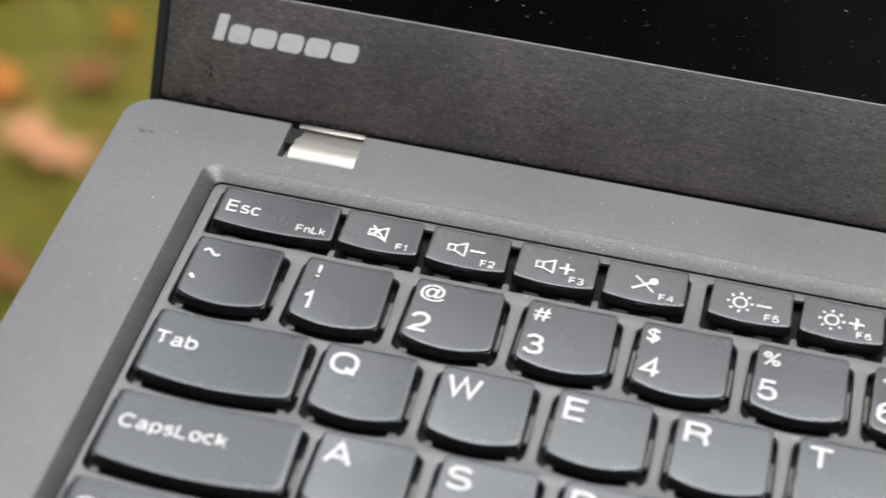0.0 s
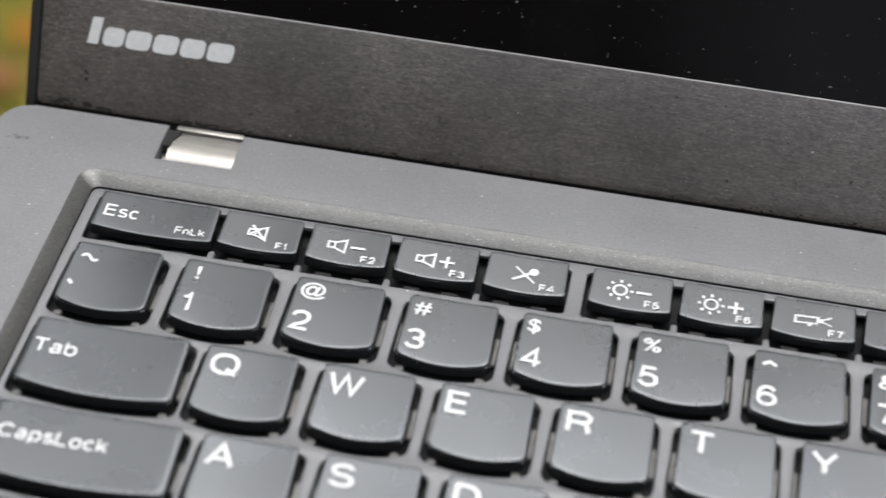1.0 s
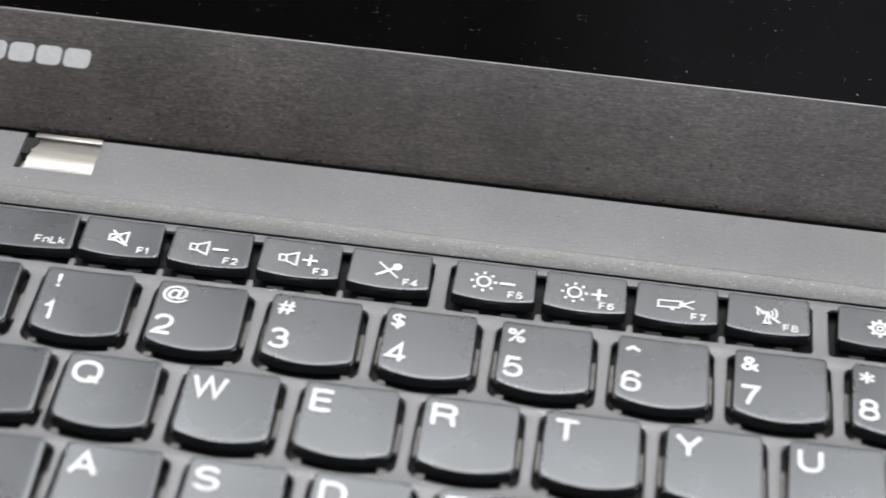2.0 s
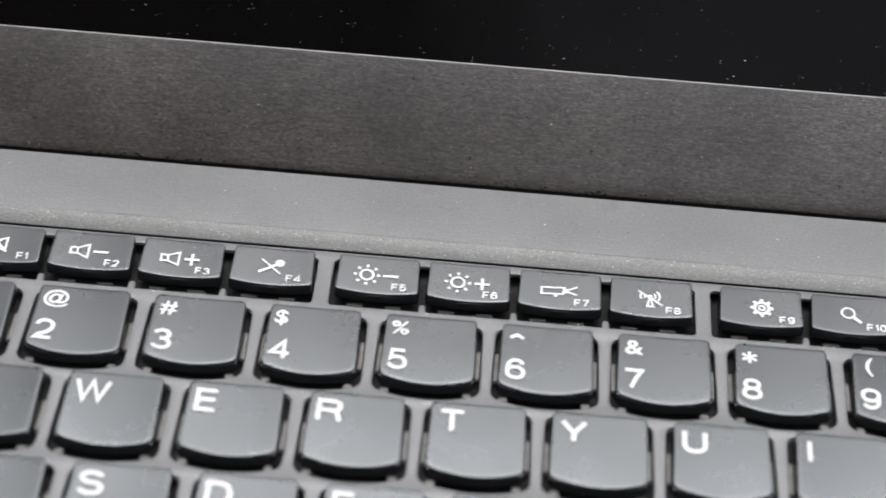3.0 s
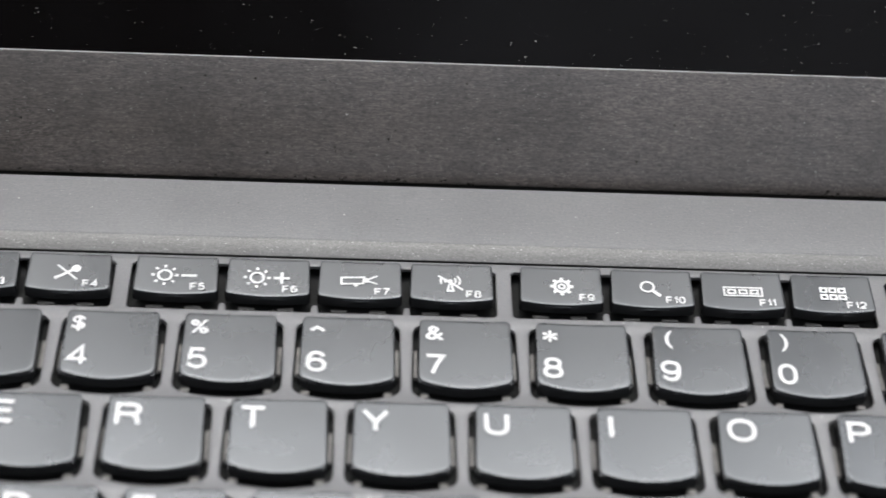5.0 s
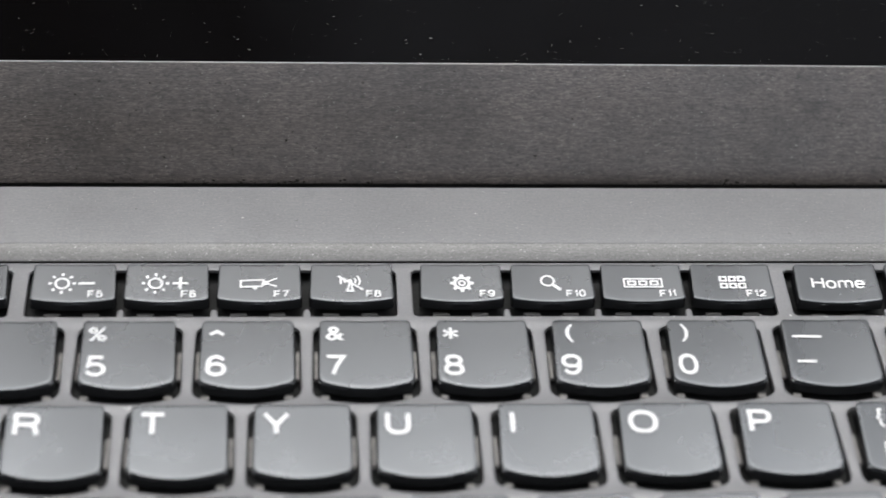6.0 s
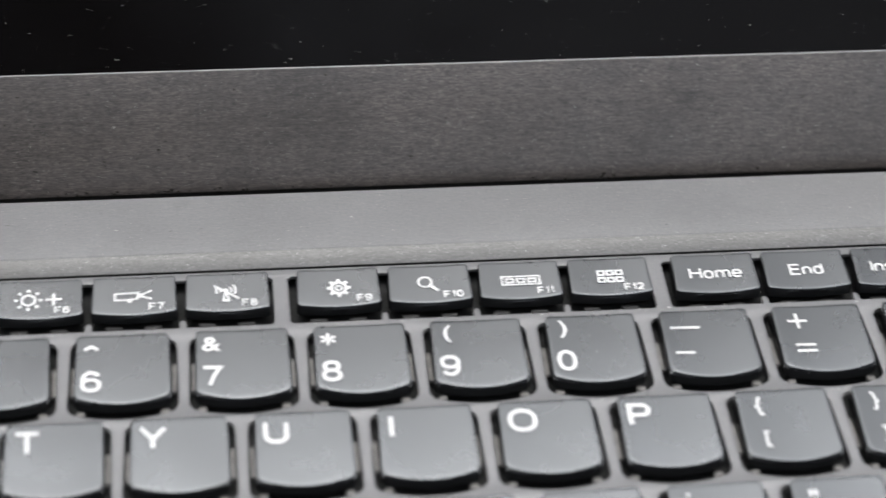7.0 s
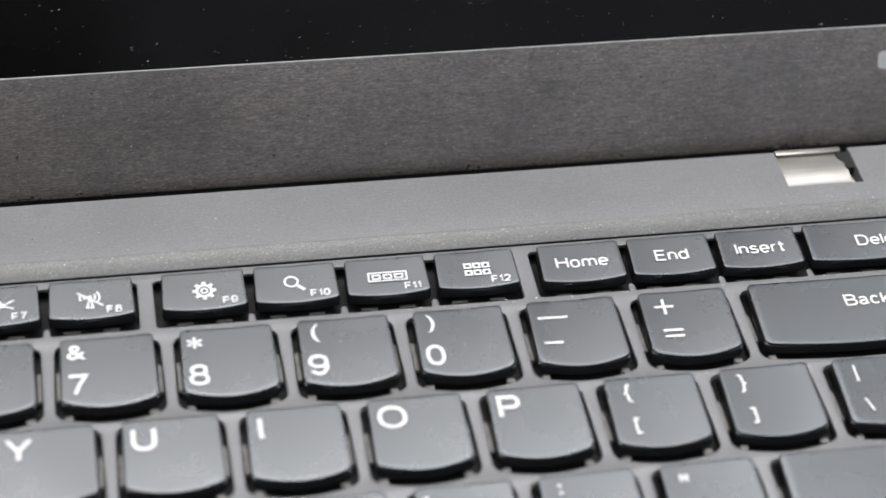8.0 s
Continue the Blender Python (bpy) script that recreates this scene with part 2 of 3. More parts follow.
for fx in (-20, 260):
    for fy in (-165, 25):
        of_laptop("foot", loft([[(fx + r * math.cos(radians(a * 20)), fy + r * math.sin(radians(a * 20)), z) for a in range(18)] for r, z in ((5, -20.5), (6, -20), (6, -18.3))], True, True), M_RUBBER, "black rubber foot")

# ---- keys: a table of rows; x is the left edge of the cap's top, y its rear edge ----
PITCH = 19.05
KEY_W, KEY_D, SAG = 14.7, 13.2, 1.05
TOPW, BOTW = 0.0, 0.22                         # the caps widen towards the front
RIGHT = 261.2
TILT_F = 0.070                                 # the caps slope a little towards the front
ROLL = 0.08                                    # how far a cap's front drops


def cap_outline(w, d, sag, grow=0.0, rear=0.8, front=1.4):
    """The cap seen from above, about its rear-left corner (0, 0): straight rear, curved front."""
    g, n = grow, 14
    rr, rf = max(0.1, rear + g), max(0.15, front + g * 0.6)
    x0r, x1r, x0f = -g, w + g, -BOTW - g
    yr, yf = g, -d - g
    right = [(x1r - rr + rr * math.cos(radians(18 * i)), yr - rr + rr * math.sin(radians(18 * i))) for i in range(6)]
    pts = right[:]
    for j in range(1, n):
        pts.append((right[-1][0] + (w - 2 * right[-1][0]) * j / n, yr))
    pts += [(w - x, y) for x, y in reversed(right)]
    top = yr - rr
    for j in range(1, 7):
        t = j / 7
        pts.append((x0r + (x0f - x0r) * t, top + (yf + rf - top) * t))
    left = [(x0f + rf - rf * math.cos(radians(13 * i)), yf + rf - rf * math.sin(radians(13 * i))) for i in range(7)]
    sx, sy = left[-1]
    arc = []
    for i in range(1, n):
        u = i / n
        arc.append((sx + (w - 2 * sx) * u, sy - (sag + sy - yf) * (1 - (2 * u - 1) ** 2)))
    pts += left + arc + [(w - x, y) for x, y in reversed(left)]
    for j in range(6, 0, -1):
        t = j / 7
        pts.append((w - x0r - (x0f - x0r) * t, top + (yf + rf - top) * t))
    return pts


def dish(x, y, w, d):
    """The hollow of a cap's top, which rolls down towards its front."""
    u = max(-1.0, min(1.0, (x - w / 2) / (w / 2)))
    edge = min(1.0, (w / 2) / 9.0)
    roll = max(0.0, -y / d - 0.35) / 0.65
    return -0.22 * edge * (1 - u * u) - (TILT_F if d > 10 else 1.35 * TILT_F) * -y - ROLL * (d / 14.5) ** 3 * roll ** 2


CAPS = {}


def cap_mesh(w, d, sag):
    key = (round(w, 2), round(d, 2), round(sag, 2))
    corner = (0.8, 1.4) if d > 10 else (0.45, 0.6)
    if key in CAPS:
        return CAPS[key]
    cx, cy = w / 2, -d / 2
    rings = []
    for g, z in ((0.20, -2.8), (0.16, -1.4), (0.12, -0.42), (0.11, -0.22), (0.07, -0.11), (0.0, -0.025), (-0.10, 0.0)):
        skirt = -0.14 * z if d > 10 and z < -1.0 else 0.0      # the front flank slopes outwards
        o = cap_outline(w, d + skirt, sag, g, *corner)
        rings.append([(x, y, z + (dish(x, y, w, d) if z > -1.0 else 0)) for x, y in o])
    inner = cap_outline(w, d, sag, -0.10, *corner)
    for s in (0.94, 0.86, 0.76, 0.65, 0.53, 0.4, 0.27, 0.13):
        ring = []
        for x, y in inner:
            px, py = cx + (x - cx) * s, cy + (y - cy) * s
            ring.append((px, py, dish(px, py, w, d)))
        rings.append(ring)
    bm = loft(rings)
    bmesh.ops.recalc_face_normals(bm, faces=bm.faces)
    # steep faces take the shaded copy of the key plastic
    for f in bm.faces:
        f.material_index = 0 if f.normal.z > 0.57 else 1
    me = bpy.data.meshes.new("key")
    bm.to_mesh(me)
    me.materials.append(M_KEY)
    me.materials.append(M_KEYSIDE)
    bm.free()
    CAPS[key] = me
    return me


# legends: strokes and text, laid onto the hollow of the cap
def stroke(bm, pts, wid, closed=False):
    """A flat line of the given width through points (mm)."""
    p = [Vector(q) for q in pts]
    n = len(p)
    left, right = [], []
    for i in range(n):
        a = p[i - 1] if (i > 0 or closed) else p[i]
        b = p[(i + 1) % n] if (i < n - 1 or closed) else p[i]
        t1 = (p[i] - a).normalized() if (p[i] - a).length > 0 else (b - p[i]).normalized()
        t2 = (b - p[i]).normalized() if (b - p[i]).length > 0 else t1
        t = (t1 + t2).normalized() if (t1 + t2).length > 1e-6 else t1
        nrm = Vector((-t.y, t.x)) * (wid / 2 / max(0.5, abs(t.dot(t1))))
        left.append(bm.verts.new((p[i].x + nrm.x, p[i].y + nrm.y, 0)))
        right.append(bm.verts.new((p[i].x - nrm.x, p[i].y - nrm.y, 0)))
    for i in range(n if closed else n - 1):
        j = (i + 1) % n
        bm.faces.new((left[i], right[i], right[j], left[j]))


def disc(bm, x, y, r, n=14):
    bm.faces.new([bm.verts.new((x + r * math.cos(2 * math.pi * i / n), y + r * math.sin(2 * math.pi * i / n), 0)) for i in range(n)])


def arc_pts(x, y, r, a0, a1, n=10):
    return [(x + r * math.cos(radians(a0 + (a1 - a0) * i / n)), y + r * math.sin(radians(a0 + (a1 - a0) * i / n))) for i in range(n + 1)]


GLYPHS = {}


def glyph_mesh(text, size, weight):
    key = (text, size, weight)
    if key not in GLYPHS:
        cu = bpy.data.curves.new("writing", "FONT")
        cu.body, cu.size, cu.offset, cu.resolution_u = text, size, weight, 3
        ob = new("writing", cu)
        bpy.context.view_layer.update()
        GLYPHS[key] = bpy.data.meshes.new_from_object(ob.evaluated_get(bpy.context.evaluated_depsgraph_get()))
        bpy.data.objects.remove(ob)
    return GLYPHS[key]


def write(bm, text, x, y, cap, align="l", weight=0.055, middle=False, wide=1.0):
    """Adds writing (mm): x by its left edge, middle or right edge, y the middle of its capitals (or of its own height)."""
    size = cap / 0.73
    me = glyph_mesh(text, size, weight * cap / 3)
    xs = [v.co.x for v in me.vertices]
    ys = [v.co.y for v in me.vertices]
    w0 = {"l": min(xs), "c": (min(xs) + max(xs)) / 2, "r": max(xs)}[align]
    h0 = (min(ys) + max(ys)) / 2 if middle else cap / 2
    vs = [bm.verts.new(((v.co.x - w0) * wide + x, v.co.y - h0 + y, 0)) for v in me.vertices]
    for f in me.polygons:
        try:
            bm.faces.new([vs[i] for i in f.vertices])
        except ValueError:
            pass


def bow(x, y, rx, ry, a0, a1, n=12):
    """Points along part of a slightly squared oval."""
    out = []
    for i in range(n + 1):
        c, q = math.cos(radians(a0 + (a1 - a0) * i / n)), math.sin(radians(a0 + (a1 - a0) * i / n))
        out.append((x + rx * math.copysign(abs(c) ** 0.88, c), y + ry * math.copysign(abs(q) ** 0.88, q)))
    return out


# plain grotesque capitals and figures: width over height, then lines in a unit box
SHAPES = {
    "Q": (1.04, [bow(0.5, 0.5, 0.5, 0.5, 0, 345, 23) + [(1.0, 0.5)], [(0.60, 0.26), (1.0, -0.04)]]),
    "W": (1.26, [[(0, 1), (0.26, 0), (0.5, 1), (0.74, 0), (1, 1)]]),
    "E": (0.80, [[(1, 1), (0, 1), (0, 0), (1, 0)], [(0, 0.53), (0.93, 0.53)]]),
    "R": (0.88, [[(0, 0), (0, 1), (0.6, 1)] + bow(0.6, 0.755, 0.4, 0.245, 75, -75, 8) + [(0.6, 0.51), (0, 0.51)], [(0.6, 0.51), (0.86, 0.42), (0.93, 0.25), (0.95, 0.1), (1.0, 0)]]),
    "T": (0.92, [[(0, 1), (1, 1)], [(0.5, 1), (0.5, 0)]]),
    "Y": (0.94, [[(0, 1), (0.5, 0.42), (1, 1)], [(0.5, 0.42), (0.5, 0)]]),
    "U": (0.86, [[(0, 1), (0, 0.4)] + bow(0.5, 0.36, 0.5, 0.36, 190, 350) + [(1, 0.4), (1, 1)]]),
    "I": (0.15, [[(0.5, 1), (0.5, 0)]]),
    "O": (1.02, [bow(0.5, 0.5, 0.5, 0.5, 0, 345, 23) + [(1.0, 0.5)]]),
    "P": (0.82, [[(0, 0), (0, 1), (0.6, 1)] + bow(0.6, 0.735, 0.4, 0.265, 75, -75, 8) + [(0.6, 0.47), (0, 0.47)]]),
    "A": (0.98, [[(0, 0), (0.5, 1), (1, 0)], [(0.18, 0.31), (0.82, 0.31)]]),
    "S": (0.86, [bow(0.5, 0.755, 0.46, 0.245, 15, 250, 14) + bow(0.5, 0.26, 0.5, 0.26, 80, -165, 14)]),
    "D": (0.90, [[(0, 0), (0, 1), (0.45, 1)] + bow(0.45, 0.5, 0.55, 0.5, 80, -80) + [(0.45, 0), (0, 0), (0, 0.1)]]),
    "F": (0.76, [[(1, 1), (0, 1), (0, 0)], [(0, 0.5), (0.88, 0.5)]]),
    "0": (0.74, [bow(0.5, 0.5, 0.5, 0.5, 0, 345, 23) + [(1.0, 0.5)]]),
    "1": (0.42, [[(0, 0.76), (0.55, 0.82), (0.9, 1.02), (0.9, 0)]]),
    "2": (0.76, [bow(0.5, 0.70, 0.48, 0.30, 175, -25, 14) + [(0.72, 0.36), (0.22, 0.18), (0.02, 0), (1, 0)]]),
    "3": (0.76, [bow(0.48, 0.76, 0.43, 0.24, 165, -80, 14) + [(0.36, 0.52)], [(0.4, 0.52)] + bow(0.5, 0.26, 0.5, 0.26, 85, -170, 14)]),
    "4": (0.80, [[(0.74, 0), (0.74, 1), (0, 0.27), (1.04, 0.27)]]),
    "5": (0.76, [[(0.92, 1), (0.18, 1), (0.06, 0.48)] + bow(0.5, 0.31, 0.5, 0.31, 130, -165, 16)]),
    "6": (0.76, [bow(0.52, 0.5, 0.5, 0.5, 35, 190, 12) + [(0.0, 0.3)] + bow(0.5, 0.3, 0.5, 0.3, 185, 530, 20)]),
    "7": (0.76, [[(0, 1), (1, 1), (0.62, 0.52), (0.36, 0)]]),
    "8": (0.76, [bow(0.5, 0.765, 0.42, 0.235, 0, 345, 18) + [(0.92, 0.765)], bow(0.5, 0.265, 0.5, 0.265, 0, 345, 18) + [(1.0, 0.265)]]),
    "9": (0.76, [bow(0.48, 0.5, 0.5, 0.5, 215, 370, 12) + [(1.0, 0.7)] + bow(0.5, 0.7, 0.5, 0.3, 5, 350, 20)]),
    "C": (0.96, [bow(0.5, 0.5, 0.5, 0.5, 38, 322, 20)]),
    "L": (0.72, [[(0, 1), (0, 0), (1, 0)]]),
    "H": (0.88, [[(0, 0), (0, 1)], [(1, 0), (1, 1)], [(0, 0.53), (1, 0.53)]]),
    "B": (0.86, [[(0, 0), (0, 1), (0.6, 1)] + bow(0.6, 0.765, 0.34, 0.235, 75, -75, 8) + [(0.6, 0.53), (0, 0.53)], [(0.6, 0.53)] + bow(0.62, 0.265, 0.38, 0.265, 75, -75, 8) + [(0.6, 0), (0, 0)]]),
    "a": (0.70, [bow(0.45, 0.52, 0.38, 0.20, 165, 20, 8) + [(0.84, 0.45), (0.84, 0.12), (1.0, 0.0)], [(0.84, 0.42), (0.3, 0.36)] + bow(0.36, 0.18, 0.36, 0.18, 120, 300, 10) + [(0.8, 0.14)]]),
    "b": (0.70, [[(0, 1), (0, 0)], bow(0.5, 0.36, 0.5, 0.36, 180, -180, 20)]),
    "c": (0.66, [bow(0.5, 0.36, 0.5, 0.36, 42, 318, 16)]),
    "d": (0.70, [[(1, 1), (1, 0)], bow(0.5, 0.36, 0.5, 0.36, 0, 360, 20)]),
    "e": (0.70, [[(0, 0.36), (1, 0.36)] + bow(0.5, 0.36, 0.5, 0.36, 8, 318, 18)]),
    "f": (0.40, [[(0.45, 0), (0.45, 0.8), (0.6, 0.97), (1, 1)], [(0, 0.68), (1, 0.68)]]),
    "h": (0.66, [[(0, 1), (0, 0)], [(0, 0.45)] + bow(0.5, 0.42, 0.5, 0.3, 160, 10, 8) + [(1, 0)]]),
    "i": (0.16, [[(0.5, 0), (0.5, 0.72)], [(0.5, 0.88), (0.5, 1)]]),
    "k": (0.66, [[(0, 1), (0, 0)], [(0.92, 0.72), (0, 0.22)], [(0.36, 0.42), (1, 0)]]),
    "l": (0.16, [[(0.5, 0), (0.5, 1)]]),
    "m": (1.06, [[(0, 0.72), (0, 0)], [(0, 0.48)] + bow(0.25, 0.44, 0.25, 0.28, 160, 10, 8) + [(0.5, 0)], [(0.5, 0.48)] + bow(0.75, 0.44, 0.25, 0.28, 160, 10, 8) + [(1, 0)]]),
    "n": (0.66, [[(0, 0.72), (0, 0)], [(0, 0.45)] + bow(0.5, 0.42, 0.5, 0.3, 160, 10, 8) + [(1, 0)]]),
    "o": (0.72, [bow(0.5, 0.36, 0.5, 0.36, 0, 345, 18) + [(1.0, 0.36)]]),
    "p": (0.70, [[(0, 0.72), (0, -0.28)], bow(0.5, 0.36, 0.5, 0.36, 180, -180, 20)]),
    "r": (0.42, [[(0, 0.72), (0, 0)], [(0, 0.45), (0.3, 0.66), (1, 0.70)]]),
    "s": (0.62, [bow(0.5, 0.545, 0.44, 0.175, 20, 250, 12) + bow(0.5, 0.185, 0.5, 0.185, 80, -160, 12)]),
    "t": (0.48, [[(0.42, 0.98), (0.42, 0.14), (0.6, 0.02), (1, 0.02)], [(-0.1, 0.70), (1.1, 0.70)]]),
}


def word(bm, text, x, y, cap, align="l", wid=None):
    """Drawn letters side by side (mm): x their left edge, middle or right edge, y the middle of the capitals."""
    wid = wid or 0.15 * cap
    gap = 0.10 * cap
    total = sum(SHAPES[c][0] * cap + gap for c in text) - gap
    at = x - {"l": 0.0, "c": 0.5, "r": 1.0}[align] * total
    for c in text:
        at += char(bm, c, at, y, cap, wid) + gap


def char(bm, c, x, y, h, wid):
    """One drawn character (mm): x its left edge, y its middle. Returns its width."""
    ratio, lines = SHAPES[c]
    w = ratio * h
    for line in lines:
        stroke(bm, [(x + wid / 2 + px * (w - wid), y - h / 2 + wid / 2 + py * (h - wid)) for px, py in line], wid)
    return w


def speaker(bm, x, y):
    stroke(bm, [(x - 1.75, y - 0.65), (x - 0.55, y - 0.65), (x + 1.25, y - 1.45), (x + 1.25, y + 1.45), (x - 0.55, y + 0.65), (x - 1.75, y + 0.65)], 0.36, True)
    stroke(bm, [(x - 0.6, y - 0.6), (x - 0.6, y + 0.6)], 0.32)


def dash(bm, x, y, w=2.0, h=0.5):
    stroke(bm, [(x - w / 2, y), (x + w / 2, y)], h)


def plus(bm, x, y, s=2.2, h=0.5):
    dash(bm, x, y, s, h)
    stroke(bm, [(x, y - s / 2), (x, y + s / 2)], h)


def lamp_sign(bm, x, y):
    stroke(bm, arc_pts(x, y, 1.1, 0, 337.5, 15), 0.40, True)
    for a in range(0, 360, 45):
        c, q = math.cos(radians(a)), math.sin(radians(a))
        stroke(bm, [(x + 1.68 * c, y + 1.68 * q), (x + 2.25 * c, y + 2.25 * q)], 0.48)


def icon(bm, kind, x, y):
    if kind == "mute":
        speaker(bm, x - 0.1, y)
        stroke(bm, [(x - 1.5, y + 1.6), (x + 1.4, y - 1.7)], 0.42)
        stroke(bm, [(x - 1.5, y - 0.4), (x + 0.1, y + 0.8)], 0.36)
    elif kind == "quieter":
        speaker(bm, x - 1.5, y)
        dash(bm, x + 1.85, y, 2.6)
    elif kind == "louder":
        speaker(bm, x - 1.5, y)
        plus(bm, x + 1.95, y, 2.6, 0.5)
    elif kind == "microphone_off":
        stroke(bm, [(x - 1.75, y + 1.6), (x + 1.75, y - 1.55)], 0.34)
        stroke(bm, [(x - 2.0, y - 1.35), (x - 0.9, y - 0.7), (x + 1.0, y + 0.65)], 0.52)
        disc(bm, x + 1.4, y + 0.9, 0.8)
    elif kind == "dimmer":
        lamp_sign(bm, x - 1.65, y)
        dash(bm, x + 2.35, y, 2.6, 0.5)
    elif kind == "brighter":
        lamp_sign(bm, x - 1.65, y)
        plus(bm, x + 2.45, y, 2.6, 0.5)
    elif kind == "projector":
        stroke(bm, [(x - 2.9, y - 0.85), (x + 0.7, y - 0.65), (x + 0.9, y + 0.75), (x - 2.9, y + 0.55)], 0.34, True)
        disc(bm, x + 1.2, y + 0.1, 0.5)
        disc(bm, x - 0.5, y - 1.0, 0.4)
        stroke(bm, [(x + 1.5, y + 0.3), (x + 3.1, y + 1.1)], 0.32)
        stroke(bm, [(x + 1.5, y - 0.1), (x + 3.1, y - 0.7)], 0.32)
    elif kind == "radio":
        stroke(bm, [(x, y + 0.4), (x - 0.5, y - 1.7), (x + 0.5, y - 1.7)], 0.4, True)
        stroke(bm, [(x - 2.0, y + 1.6), (x + 2.1, y - 1.4)], 0.36)
        for r in (0.9, 1.6):
            stroke(bm, arc_pts(x, y + 0.5, r, -35, 45), 0.32)
            stroke(bm, arc_pts(x, y + 0.5, r, 150, 205), 0.36)
        disc(bm, x, y + 0.5, 0.4)
    elif kind == "gear":
        stroke(bm, arc_pts(x, y, 1.22, 0, 337.5, 15), 0.5, True)
        stroke(bm, arc_pts(x, y, 0.5, 0, 337.5, 15), 0.34, True)
        for a in range(0, 360, 45):
            c, s = math.cos(radians(a)), math.sin(radians(a))
            stroke(bm, [(x + 1.3 * c, y + 1.3 * s), (x + 1.95 * c, y + 1.95 * s)], 0.6)
    elif kind == "search":
        stroke(bm, arc_pts(x - 0.85, y + 0.5, 1.1, 0, 337.5, 15), 0.36, True)
        stroke(bm, [(x - 0.1, y - 0.25), (x + 0.3, y - 0.6)], 0.36)
        stroke(bm, [(x + 0.15, y - 0.45), (x + 1.25, y - 1.5)], 0.6)
    elif kind == "three_boxes":
        stroke(bm, [(x - 3.2, y - 0.9), (x + 3.2, y - 0.9), (x + 3.2, y + 0.9), (x - 3.2, y + 0.9)], 0.30, True)
        for i in (-1, 0, 1):
            stroke(bm, [(x + 1.9 * i - 0.6, y - 0.4), (x + 1.9 * i + 0.6, y - 0.4), (x + 1.9 * i + 0.6, y + 0.4), (x + 1.9 * i - 0.6, y + 0.4)], 0.32, True)
    elif kind == "six_boxes":
        for i in (-1, 0, 1):
            for j in (-0.62, 0.92):
                stroke(bm, [(x + 1.55 * i - 0.5, y + j - 0.44), (x + 1.55 * i + 0.5, y + j - 0.44), (x + 1.55 * i + 0.5, y + j + 0.44), (x + 1.55 * i - 0.5, y + j + 0.44)], 0.36, True)


HOLES = []


def clip_mesh(w, d, h):
    """A grey end of the key's mechanism that peeps out under the front of its cap."""
    k = (round(w, 2), round(d, 2), round(h, 2))
    if k not in CLIPS:
        bm = bevelled_box(0, w, -d, 0, 0, h, 0.12, 1)
        CLIPS[k] = bpy.data.meshes.new("key_clip")
        bm.to_mesh(CLIPS[k])
        bm.free()
    return CLIPS[k]


CLIPS = {}


def clips(ob, w, d):
    """What shows of the mechanism in the slot round a cap: bars in front, and a ledge along either side."""
    if d < 10:
        spots = [(w * f, -d - 0.7, -4.05, 2.7, 0.7, 0.75) for f in ((0.14, 0.62) if w < 16 else (0.1, 0.4, 0.7))]
    else:
        spots = [(x0, -d - 0.75, -3.85, 1.3, 0.9, 0.8) for x0 in (0.1, w - 1.4)]
        spots += [(x0, -3.8, -4.1, 0.66, 6.4, 0.75) for x0 in (-0.98, w + 0.36)]
    for px, py, pz, bw, bd, bh in spots:
        link_data("key_clip", clip_mesh(bw, bd, bh), M_CLIP if d < 10 else M_SCISSOR, ob, "", Vector((px, py, pz)) * MM, False)


def key(x, y, w, d, sag, draw=None, tilt=0.0, low=0.0):
    """A key whose cap's top has its rear-left corner at (x, y). draw adds its legend, about that corner."""
    ob = link_data("key", cap_mesh(w, d, sag), M_KEY, laptop, "", Vector((x, y, -low)) * MM - BASE)
    ob.rotation_euler = (radians(tilt), 0, 0)
    if y > -50:
        clips(ob, w, d)
    if draw:
        bm = bmesh.new()
        draw(bm)
        for v in bm.verts:
            v.co = Vector((v.co.x, v.co.y, dish(v.co.x, v.co.y, w, d) + 0.14)) * MM
        for f in bm.faces:
            if f.normal.z < 0:
                f.normal_flip()
        link_mesh("legend", bm, M_WHITE, ob, "white printed legend", (0, 0, 0), False)
    return ob


def two(upper, lower, ux=1.3, lx=1.1, uy=-2.8, ly=-9.9, uh=2.9, lh=3.4, middle=True):
    def draw(bm):
        write(bm, upper, ux, uy, uh, "l", 0.06, middle)
        write(bm, lower, lx, ly, lh, "l", 0.06, middle)
    return draw


def letter(c):
    if c not in SHAPES:
        return lambda bm: write(bm, c, 1.5, -3.9, 4.3, "l", 0.045, False, 1.15)
    return lambda bm: char(bm, c, {"T": 1.2, "I": 1.6}.get(c, 1.15), -3.85, 4.55, 0.69)


def hole(x, y, w, d, sag):
    HOLES.append([(x + px, y + py) for px, py in cap_outline(w, d + 1.25, sag, 1.1)][::-1])


def keep(x, y, w, d, sag, draw=None, tilt=0.0):
    hole(x, y, w, d, sag)
    return key(x, y, w, d, sag, draw, tilt)


Y_NUM, Y_Q, Y_A, Y_Z, Y_SPACE, Y_F = 10.15, -8.85, -27.9, -46.9, -66.0, 23.75
